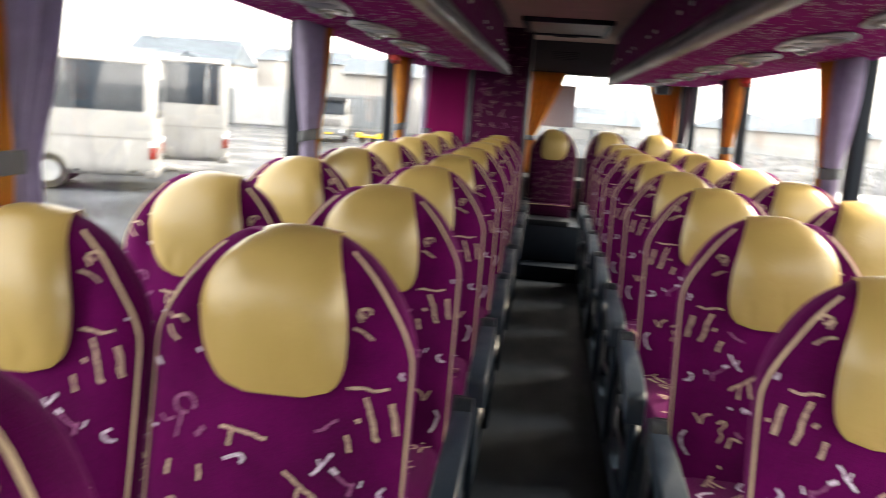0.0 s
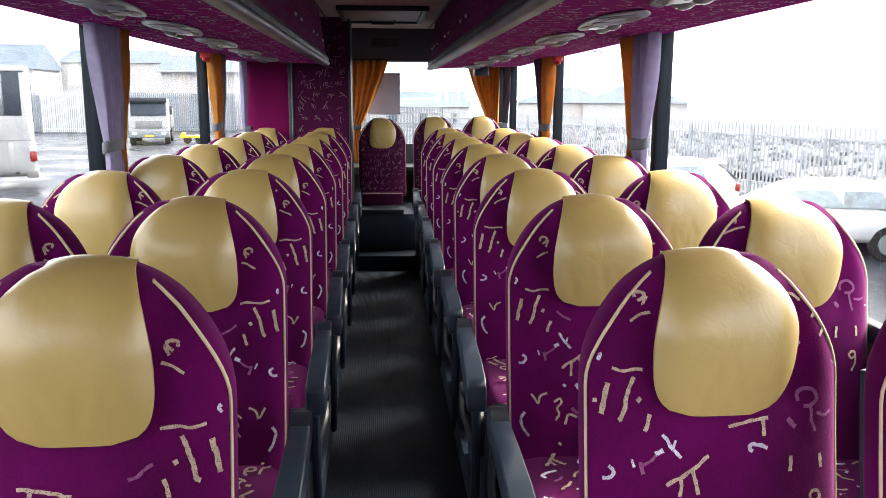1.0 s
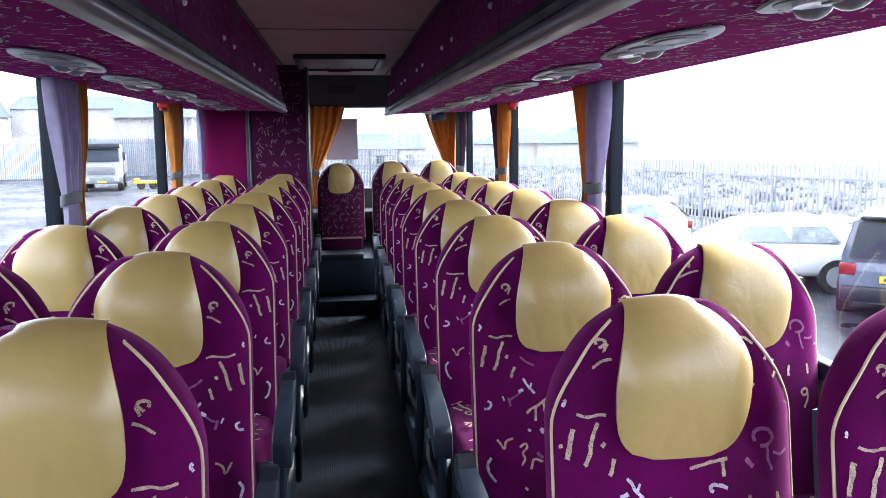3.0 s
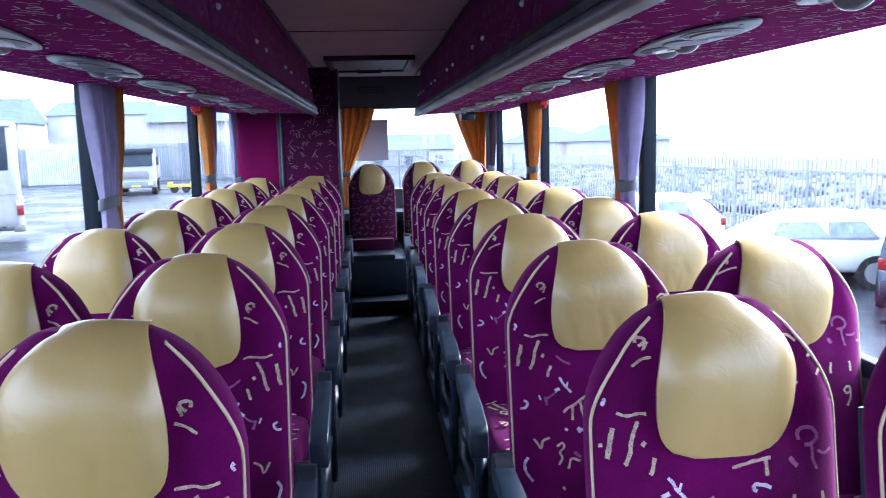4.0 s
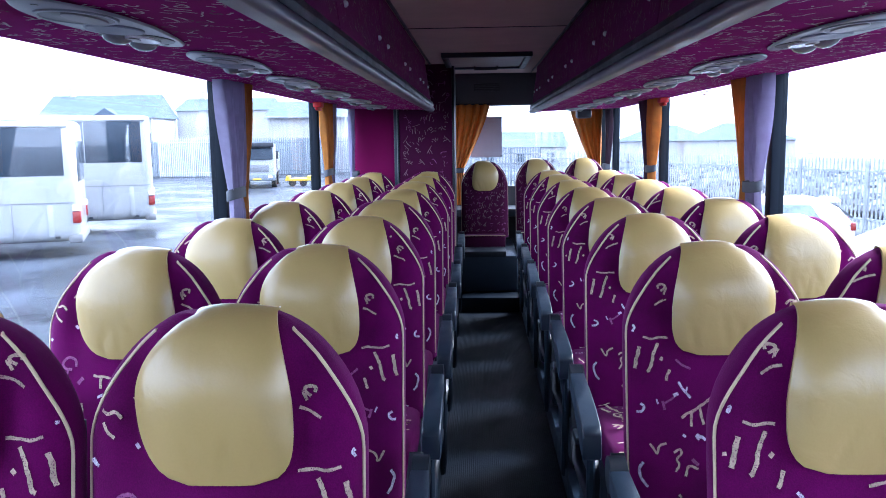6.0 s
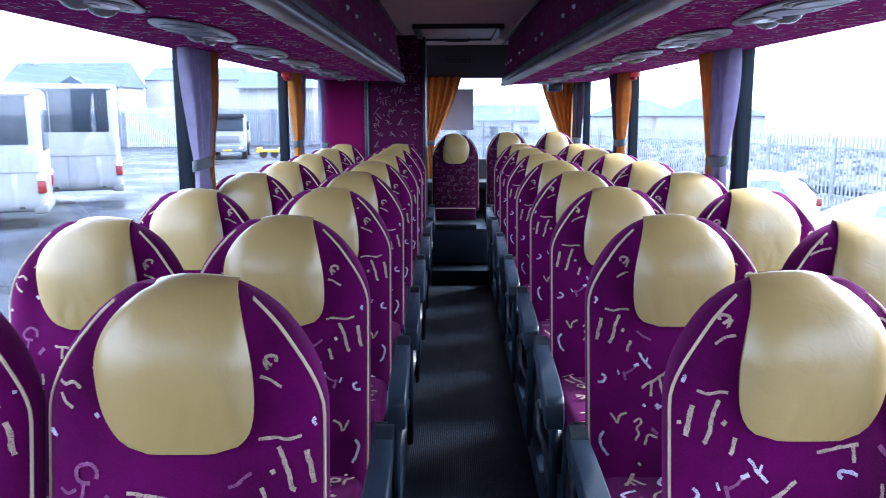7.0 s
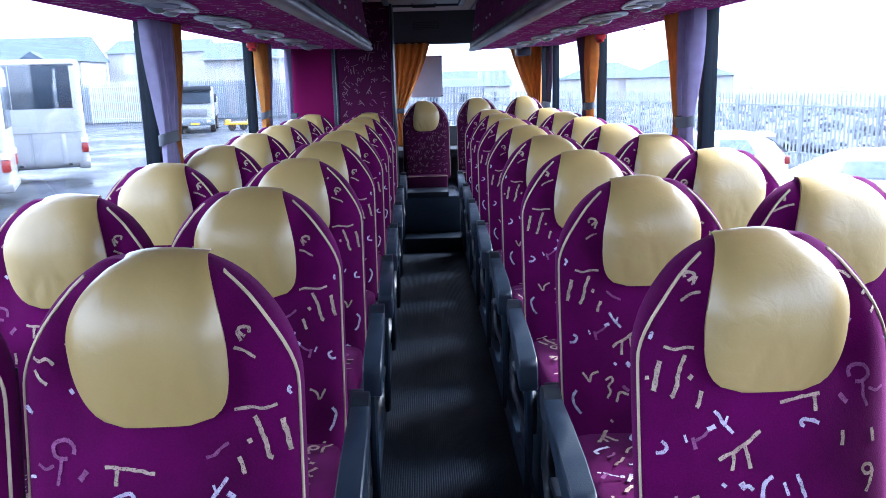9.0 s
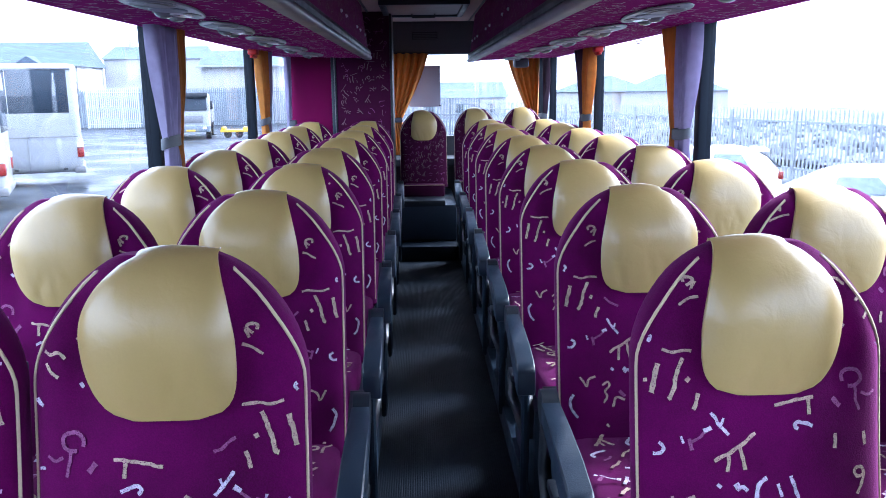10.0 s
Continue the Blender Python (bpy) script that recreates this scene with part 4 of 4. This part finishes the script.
def end_curtain(y0, y1, m, s, name_label, seed, x=None):
    c = thing("end_curtain", name_label, "curtain", "end curtains")
    part("cloth", cloth(y0, y1, y0 + (y1 - y0) * 0.3, y0 + (y1 - y0) * 0.75, SILL + 0.02, 1.772, 1.2, s * (HALF - 0.042), 3, 0.018, seed=seed), m, c)
    thick(c.children[-1])
    part("tie_band", box((s * (HALF - 0.07) - 0.03, y0 + (y1 - y0) * 0.28, 1.17), (s * (HALF - 0.07) + 0.03, y0 + (y1 - y0) * 0.78, 1.23), 0.012), BAND, c)


end_curtain(7.33, 7.53, LILAC, -1, "lilac curtain gathered at the window end", 13)
end_curtain(8.25, 8.7, DUSK, 1, "dark plum curtain gathered at the rear corner", 15)


def rear_curtain(a, b, g0, g1, seed):
    c = thing("rear_curtain", "amber curtain drawn aside at the rear window", "curtain", "rear curtains")
    part("cloth", cloth(a, b, g0, g1, 0.82, 1.838, 1.18, BACK - 0.17, 5, 0.028, axis="x", seed=seed), AMBER, c)
    thick(c.children[-1])
    part("tie_band", box((min(g0, g1) - 0.01, BACK - 0.21, 1.15), (max(g0, g1) + 0.01, BACK - 0.125, 1.2), 0.012), BAND, c)
    part("curtain_rail", tube([(min(a, b) - 0.02, BACK - 0.17, 1.84), (max(a, b) + 0.02, BACK - 0.17, 1.84)], 0.008), BLACK, c)


rear_curtain(-0.36, 0.03, -0.35, -0.25, 21)
rear_curtain(1.16, 0.82, 1.15, 1.07, 23)
tagged(part("paper_sheet", box((-0.17, BACK + 0.02, 1.30), (0.155, BACK + 0.026, 1.72), 0.001), POSTER), "plain grey paper sheet fixed to the rear window", "poster")
part("tape", box((0.14, BACK + 0.017, 1.70), (0.158, BACK + 0.0195, 1.715)), BLACK, bpy.data.objects["paper_sheet"], smooth=False)
part("tape", box((0.14, BACK + 0.017, 1.305), (0.158, BACK + 0.0195, 1.32)), BLACK, bpy.data.objects["paper_sheet"], smooth=False)


def emergency_hammer(s, y):
    h = thing("emergency_hammer", "red emergency hammer in its holder above the window pillar", "safety hammer", "emergency hammers")
    part("holder", box((s * (HALF - 0.07) - 0.03, y - 0.05, 1.72), (s * (HALF - 0.07) + 0.03, y + 0.05, 1.76), 0.01), RED, h)
    part("hammer_handle", box((s * (HALF - 0.07) - 0.012, y - 0.075, 1.70), (s * (HALF - 0.07) + 0.012, y + 0.075, 1.721), 0.008), RED, h)


emergency_hammer(-1, 5.829)
emergency_hammer(1, 5.969)
sticker = thing("window_sticker", "small pink notice stuck to the top of a side window", "sticker")
for row in range(2):
    part("bar", box((HALF + 0.022, 5.16, 1.752 - row * 0.014), (HALF + 0.0245, 5.37 - row * 0.05, 1.758 - row * 0.014)), PINK, sticker, smooth=False)
rear_camera = thing("rack_end_bracket", "small black bracket under the rack end", "bracket")
part("bracket_body", box((0.80, 7.70, 1.665), (0.93, 7.86, 1.745), 0.02), BLACK, rear_camera)


# ---- outside: yard, vehicles, fences, houses ----
GROUND = -1.4
bm = bmesh.new()
bmesh.ops.create_grid(bm, x_segments=60, y_segments=60, size=1)
for v in bm.verts:
    v.co = Vector((math.copysign(abs(v.co.x) ** 2.5, v.co.x) * 900, math.copysign(abs(v.co.y) ** 2.5, v.co.y) * 900, GROUND))
structure("ground", bm, ASPHALT, "wet grey asphalt yard with puddles", "ground", smooth=False)


def wheel(parent, c, r, w):
    t = part("wheel", disc((c[0], c[1], c[2]), r, w, 24, "y", r2=r * 0.92), TYRE, parent)
    part("rim", disc((c[0], c[1] + w, c[2]), r * 0.58, w * 0.08, 18, "y"), STEEL, t)


def parked_coach(m, length, height, label):
    """Local: the rear at x = 0, the body towards -x, the visible flank at y = 0; z = 0 on the ground."""
    c = thing("parked_coach", label, "coach", "parked coaches")
    w = 2.45
    rings = []
    for x, k in ((0, 0.94), (-0.06, 0.985), (-0.2, 1.0), (-length + 0.3, 1.0), (-length, 0.95)):
        ring = []
        for i in range(28):
            a = i * math.tau / 28
            cc, d = math.cos(a), math.sin(a)
            ring.append((x, w / 2 + math.copysign(abs(cc) ** 0.22, cc) * w / 2 * k, 0.38 + (height - 0.38) / 2 + math.copysign(abs(d) ** 0.2, d) * (height - 0.38) / 2 * k))
        rings.append(ring)
    part("body", loft(rings), WHITE, c)
    z0, z1 = height * 0.60, height * 0.945
    n = max(2, int(length // 1.9))
    x = -0.28
    for i in range(n):
        x1 = x - (length - 0.9) / n
        part("window", box((x1 + 0.012, -0.012, z0), (x - 0.012, 0.12, z1), 0.01), DARK_GLASS, c)
        x = x1
    part("roof_band", box((-length + 0.3, -0.01, height * 0.95), (-0.15, 0.15, height * 0.962), 0.006), TRIM_GREY, c)
    part("flank_line", box((-length + 0.3, -0.012, height * 0.40), (-0.1, 0.02, height * 0.408), 0.002), TRIM_GREY, c)
    for k in range(4):
        part("locker_flap", box((-0.75 - k * 1.5, -0.008, 0.55), (-0.15 - k * 1.5 - 0.45, 0.02, height * 0.39), 0.006), WHITE, c)
        part("side_lamp", box((-0.6 - k * 1.4, -0.02, 0.5), (-0.48 - k * 1.4, 0.0, 0.56), 0.004), BLACK, c)
    for y in (-0.02, w - 0.2):
        part("tail_lamp", box((-0.16, y, 0.88), (0.035, y + 0.22, 1.18), 0.02), LAMP_RED, c)
        part("reversing_lamp", box((-0.16, y, 1.19), (0.035, y + 0.22, 1.34), 0.02), LENS, c)
    for x in (-1.55, -3.05, -4.55):
        part("panel_seam", box((x - 0.008, -0.012, 0.5), (x + 0.008, 0.02, height * 0.40), 0.002), TRIM_GREY, c)
    part("rear_window", box((-0.03, 0.3, height * 0.55), (0.025, w - 0.3, height * 0.85), 0.02), DARK_GLASS, c)
    part("bumper", box((-0.3, 0.05, 0.36), (0.05, w - 0.05, 0.6), 0.05), TRIM_GREY, c)
    for x in (-2.6, -length + 2.2):
        wheel(c, (x, 0.25, 0.48), 0.48, -0.27)
        wheel(c, (x, w - 0.25, 0.48), 0.48, 0.27)
    c.matrix_basis = m


parked_coach(pose(-10.36, 20.7, GROUND, 0, 0, 22), 9.5, 3.5, "white midi coach with dark windows parked on wet asphalt")
parked_coach(pose(-10.78, 26.6, GROUND, 0, 0, 22), 9.5, 3.8, "taller white coach with dark windows parked behind another")


def truck(m):
    t = thing("truck", "white tipper truck with a dark windscreen parked by a fence", "truck")
    part("cab", box((-1.15, 0, 0.7), (1.15, 1.9, 2.75), 0.14, 3, skew=lambda p: (p[0], p[1] + (0.25 if p[2] > 1.8 and p[1] < 1 else 0), p[2])), WHITE, t)
    part("windscreen", box((-1.0, -0.01, 1.75), (1.0, 0.3, 2.5), 0.05, skew=lambda p: (p[0], p[1] + (0.2 if p[2] > 2 else 0.0), p[2])), DARK_GLASS, t)
    part("grille", box((-0.75, -0.03, 1.0), (0.75, 0.05, 1.45), 0.02), TRIM_GREY, t)
    part("bumper", box((-1.15, -0.12, 0.45), (1.15, 0.2, 0.85), 0.06), STEEL_DARK, t)
    part("sun_visor", box((-1.08, 0.02, 2.52), (1.08, 0.3, 2.8), 0.03), BLACK, t)
    for x in (-0.95, 0.7):
        part("headlamp", box((x, -0.13, 0.62), (x + 0.25, -0.1, 0.78), 0.02), LENS, t)
    part("number_plate", box((-0.26, -0.135, 0.5), (0.26, -0.118, 0.61), 0.004), YELLOW, t)
    for x in (-1.35, 1.2):
        part("mirror", box((x, 0.1, 1.8), (x + 0.15, 0.25, 2.3), 0.03), BLACK, t)
    part("chassis", box((-0.9, 1.9, 0.6), (0.9, 7.2, 0.85), 0.03), BLACK, t)
    part("tipper_bed", box((-1.2, 2.1, 0.9), (1.2, 7.2, 2.1), 0.05), TRIM_GREY, t)
    for y in (0.9, 5.0, 6.2):
        for x, w in ((-1.15, 0.3), (0.85, 0.3)):
            wh = part("wheel", disc((x, y, 0.48), 0.48, w, 20, "x"), TYRE, t)
    t.matrix_basis = m


truck(pose(-13.9, 50.6, GROUND, 0, 0, 12))
trailer = thing("yellow_trailer", "low yellow plant trailer on the wet yard", "trailer")
part("deck", box((-0.85, -0.6, 0.35), (0.85, 0.6, 0.5), 0.04), YELLOW, trailer)
for x in (-0.8, 0.55):
    part("post", box((x, -0.55, 0.5), (x + 0.25, 0.55, 0.66), 0.03), YELLOW, trailer)
for x in (-0.4, 0.3):
    part("wheel", disc((x, -0.5, 0.24), 0.24, 0.2, 18, "y"), TYRE, trailer)
trailer.matrix_basis = pose(-11.7, 52.6, GROUND, 0, 0, 8)


def palisade(ends, height, label, steel=STEEL):
    """A steel palisade fence along a line: pales with pointed tips, two rails, posts."""
    (ax, ay), (bx, by) = ends
    length = math.hypot(bx - ax, by - ay)
    f = thing("palisade_fence", label, "fence", "palisade fences")
    step = 0.155
    bm = bmesh.new()
    for i in range(int(length / step)):
        x = i * step
        h = height + 0.02 * math.sin(i * 1.7)
        vs = [bm.verts.new((x + dx, y, z)) for y in (0.0, 0.012) for dx, z in ((-0.034, 0.06), (0.034, 0.06), (0.034, h - 0.1), (0.0, h), (-0.034, h - 0.1))]
        bm.faces.new(vs[:5]), bm.faces.new(vs[9:4:-1])
        for k in range(5):
            bm.faces.new((vs[k], vs[(k + 1) % 5], vs[5 + (k + 1) % 5], vs[5 + k]))
    tagged(part("pale", bm, steel, f, smooth=False), kind="stuff")
    for z in (0.35, height - 0.45):
        part("rail", box((0, 0.014, z), (length, 0.06, z + 0.06), 0.0), steel, f, smooth=False)
    for i in range(int(length / 2.75) + 1):
        part("post", box((i * 2.75 - 0.035, 0.062, 0), (i * 2.75 + 0.035, 0.13, height - 0.1)), steel, f, smooth=False)
    f.matrix_basis = pose(ax, ay, GROUND, 0, 0, math.degrees(math.atan2(by - ay, bx - ax)))


palisade(((17.7, 6.4), (3.4, 46.7)), 2.2, "galvanised steel palisade fence along the yard's edge")
palisade(((3.4, 46.7), (-9.7, 66.5)), 2.4, "dull palisade fence across the yard's far end", STEEL_DARK)
palisade(((-9.7, 70.9), (-36.5, 66.6)), 3.2, "tall dark palisade fence and gate before the houses", STEEL_DARK)
palisade(((-26.6, 67.2), (-22.4, 67.5)), 3.3, "white-painted palisade gate before the grey hoarding", GATE_WHITE)

# stony bank beyond the fence
bm = bmesh.new()
rows = []
for j in range(10):
    row = []
    for i in range(60):
        f = i / 59
        bx, by = 21.9 - 16.5 * f, -2 + 55 * f
        px, py = 0.94, 0.33
        d = 0.7 + j * 1.5
        h = 0.15 + 0.95 * (1 - math.exp(-j / 3.0)) + 0.28 * noise.noise((bx * 0.7 + d, by * 0.7, 0.3)) + 0.12 * noise.noise((bx * 3 + d, by * 3, d * 2))
        row.append(bm.verts.new((bx + px * d, by + py * d, GROUND + h)))
    rows.append(row)
for a, b in zip(rows, rows[1:]):
    for i in range(59):
        bm.faces.new((a[i], a[i + 1], b[i + 1], b[i]))
structure("bank", bm, RUBBLE, "pale stony bank beyond the fence", "ground")
rng = random.Random(8)
bm = bmesh.new()
for i in range(1500):
    f, d = rng.random(), 0.6 + rng.random() ** 1.4 * 9
    h = 0.15 + 0.95 * (1 - math.exp(-(d - 0.7) / 4.5))
    c = Vector((21.9 - 16.5 * f + 0.94 * d, -2 + 55 * f + 0.33 * d, GROUND + h + 0.02))
    r = rng.uniform(0.08, 0.26)
    made = bmesh.ops.create_icosphere(bm, subdivisions=1, radius=r, matrix=Matrix.Translation(c))["verts"]
    for v in made:
        v.co += Vector((rng.uniform(-1, 1), rng.uniform(-1, 1), rng.uniform(-1, 1))) * r * 0.3
tagged(part("stones", bm, RUBBLE, None, smooth=False), "heap of pale broken stones on the bank", "stones", kind="stuff")


def house(m, w, d, eave, ridge, label, hipped=False, chimneys=1, windows=True):
    """Local: the front at y = 0 along x, the ridge along x."""
    h = thing("house", label, "house", "houses beyond the yard")
    part("wall", box((0, 0, 0), (w, d, eave), 0.0), RENDER_WALL, h, smooth=False)
    inset = d / 2 if hipped else 0.0
    lo = [(-0.3, -0.3, eave), (w + 0.3, -0.3, eave), (w + 0.3, d + 0.3, eave), (-0.3, d + 0.3, eave)]
    bm = bmesh.new()
    v = [bm.verts.new(p) for p in lo] + [bm.verts.new((inset, d / 2, ridge)), bm.verts.new((w - inset, d / 2, ridge))]
    for f in ((0, 1, 5, 4), (2, 3, 4, 5), (1, 2, 5), (3, 0, 4), (3, 2, 1, 0)):
        bm.faces.new([v[k] for k in f])
    roof = part("roof", bm, SLATE_ROOF, h, smooth=False)
    for k in range(chimneys):
        x = w * (0.15 + 0.7 * k)
        part("chimney", box((x, d / 2 - 0.3, ridge - 0.7), (x + 0.7, d / 2 + 0.3, ridge + 0.9), 0.02), RENDER_WALL, roof)
    for k in range(max(2, int(w // 3)) if windows else 0):
        x = (k + 0.5) * w / max(2, int(w // 3))
        win = part("window", box((x - 0.55, -0.05, eave - 1.8), (x + 0.55, 0.05, eave - 0.6), 0.02), WHITE, h)
        part("pane", box((x - 0.45, -0.06, eave - 1.7), (x + 0.45, -0.045, eave - 0.7)), DARK_GLASS, win, smooth=False)
    h.matrix_basis = m


house(pose(-48, 88, GROUND, 0, 0, 2), 12.4, 8, 5.6, 8.3, "pale rendered house with a slate roof")
part("gable_roof", loft([[(5.7, -0.6, 5.5), (7.6, -0.6, 6.7), (9.5, -0.6, 5.5)], [(5.7, 3.5, 5.5), (7.6, 3.5, 6.7), (9.5, 3.5, 5.5)]]), SLATE_ROOF, bpy.data.objects["house"], smooth=False)
house(pose(-36.0, 97, GROUND, 0, 0, 0), 11, 8, 6.6, 8.2, "tall plain white building with a low roof and chimney", False, 1, False)
shed = thing("shed", "long pale corrugated shed with a slate roof behind the yard fence", "shed")
part("roof", loft([[(x, 74.6, GROUND + 5.05), (x, 78.5, GROUND + 6.6), (x, 82.3, GROUND + 5.05)] for x in (-19.6, -4.4)]), SLATE_ROOF, shed, smooth=False)
part("gutter", box((-19.6, 74.45, GROUND + 4.95), (-4.4, 74.6, GROUND + 5.12), 0.02), STEEL, shed, smooth=False)
for lo, hi in ((-19.4, -14.5), (-14.48, -9.5), (-9.48, -4.6)):
    pts = [(lo + (hi - lo) * i / 60, 75.0 + (0.05 if i % 4 < 2 else 0.0)) for i in range(61)]
    bm = bmesh.new()
    rows = [[bm.verts.new((x, y, GROUND + z)) for x, y in pts + [(hi, 82.0), (lo, 82.0)]] for z in (0.0, 5.05)]
    for i in range(len(rows[0])):
        k = (i + 1) % len(rows[0])
        bm.faces.new((rows[0][i], rows[0][k], rows[1][k], rows[1][i]))
    part("corrugated_wall", bm, RENDER_WALL, shed, smooth=False)
hoarding = thing("hoarding", "weathered grey corrugated steel hoarding behind the palisade", "fence")
for p in range(7):
    bm = bmesh.new()
    pts = [(p * 3.6 + 3.57 * i / 44, 0.06 if i % 4 < 2 else 0.0) for i in range(45)]
    rows = [[bm.verts.new((x, y, z)) for x, y in pts + [(x, y + 0.03) for x, y in reversed(pts)]] for z in (0.0, 3.1 + 0.12 * math.sin(p * 2.1))]
    for i in range(len(rows[0])):
        k = (i + 1) % len(rows[0])
        bm.faces.new((rows[0][i], rows[0][k], rows[1][k], rows[1][i]))
    part("sheet", bm, SHEET, hoarding, smooth=False)
hoarding.matrix_basis = pose(-37.5, 68.6, GROUND, 0, 0, 9)
house(pose(13.0, 79, GROUND - 1.6, 0, 0, -12), 9, 7, 4.0, 5.5, "hipped slate-roofed bungalow beyond the fence", True, 0, False)
house(pose(18.9, 77, GROUND - 1.6, 0, 0, -14), 9.5, 7, 4.0, 5.6, "wide hipped slate-roofed bungalow beyond the fence", True, 0, False)
house(pose(-4.0, 95, GROUND - 1.6, 0, 0, 0), 14, 8, 3.4, 5.2, "long pale building behind the far fence", False, 0)


def car(m, paint, label, tall=1.45, length=4.3, plate=False):
    """Local: rear at y = 0, body towards +y, z = 0 on the ground."""
    c = thing("car", label, "car", "parked cars")
    w = 0.88
    body = []
    for y, zt, k in ((0.0, 0.75, 0.86), (0.06, 0.92, 0.95), (0.5, 0.98, 1), (length * 0.6, 0.96, 1), (length - 0.25, 0.8, 0.94), (length, 0.62, 0.8)):
        ring = []
        for i in range(20):
            a = i * math.tau / 20
            cc, d = math.cos(a), math.sin(a)
            ring.append((math.copysign(abs(cc) ** 0.35, cc) * w * k, y, 0.28 + (zt - 0.28) / 2 + math.copysign(abs(d) ** 0.4, d) * (zt - 0.28) / 2))
        body.append(ring)
    part("body", loft(body), paint, c)
    steep = 0.14 if plate else 0.5
    roof_y = (0.06, 0.06 + steep * 0.55, 0.1 + steep, 0.5 + steep, length * 0.46, length * 0.56, length * 0.68, length * 0.74)
    roof_z = (0.88, 0.93 + (tall - 0.93) * 0.6, tall - 0.07, tall, tall - 0.01, tall - 0.1, 1.02, 0.9)
    rings = []
    for y, z in zip(roof_y, roof_z):
        k = (z - 0.88) / (tall - 0.88)
        wt = w * (0.95 - 0.2 * k)
        rings.append([(-w * 0.95, y, 0.86), (-wt, y, max(0.87, z - 0.06)), (-wt * 0.86, y, z), (0, y, z + 0.012), (wt * 0.86, y, z), (wt, y, max(0.87, z - 0.06)), (w * 0.95, y, 0.86)])
    part("cabin", loft(rings), paint, c)
    for sd in (-1, 1):
        for y0, y1 in ((0.3 + steep, length * 0.36), (length * 0.375, length * 0.56)):
            quad = [[(sd * (w * 0.955 + off), y0 - 0.1, 0.95), (sd * (w * 0.955 + off), y1 + 0.12 * (y1 > length * 0.5), 0.95), (sd * (w * 0.80 + off), y1 - 0.02, tall - 0.14), (sd * (w * 0.80 + off), y0 + 0.12, tall - 0.14)] for off in (-0.02, 0.012)]
            part("side_window", loft(quad), DARK_GLASS if plate else PALE_GLASS, c, smooth=False)
    part("rear_window", loft([[(-w * 0.8, 0.05 + o, 0.99), (w * 0.8, 0.05 + o, 0.99), (w * 0.68, steep * 0.8 + 0.03 + o, tall - 0.13), (-w * 0.68, steep * 0.8 + 0.03 + o, tall - 0.13)] for o in (-0.035, 0.04)]), DARK_GLASS, c, smooth=False)
    part("spoiler", box((-w * 0.66, steep * 0.7 - 0.06, tall - 0.09), (w * 0.66, steep + 0.15, tall - 0.03), 0.02), BLACK if plate else paint, c)
    for s in (-1, 1):
        part("tail_lamp", box((s * 0.72 - 0.12, -0.02, 0.72), (s * 0.72 + 0.12, 0.1, 0.9), 0.02), LAMP_RED, c)
        for y in (0.75, length - 0.85):
            wh = part("wheel", disc((s * (w - 0.16), y, 0.32), 0.32, s * 0.19, 20, "x"), TYRE, c)
            part("rim", disc((s * (w + 0.03), y, 0.32), 0.2, s * 0.012, 16, "x"), STEEL, wh)
    if plate:
        p = part("number_plate", box((-0.26, -0.035, 0.62), (0.26, -0.012, 0.73), 0.004), YELLOW, c, "yellow number plate")
        for k in range(2):
            part("plate_bar", box((-0.2 + k * 0.22, -0.038, 0.65), (-0.02 + k * 0.22, -0.0345, 0.7)), BLACK, p, smooth=False)
        part("wiper", tube([(0.0, 0.17, 0.96), (-0.3, 0.2, 1.02)], 0.012), BLACK, c)
    part("bumper", box((-w * 0.92, -0.06, 0.3), (w * 0.92, 0.2, 0.55), 0.05), BLACK if plate else paint, c)
    c.matrix_basis = m


car(pose(9.95, 14.6, GROUND, 0, 0, 74), SILVER, "white hatchback car parked beside the fence", 1.38)
car(pose(8.45, 11.6, GROUND, 0, 0, -40), NAVY, "dark blue people carrier parked with its rear turned", 1.68, 4.6, True)
car(pose(8.6, 19.6, GROUND, 0, 0, 72), SILVER, "white saloon car parked further along the fence", 1.42)
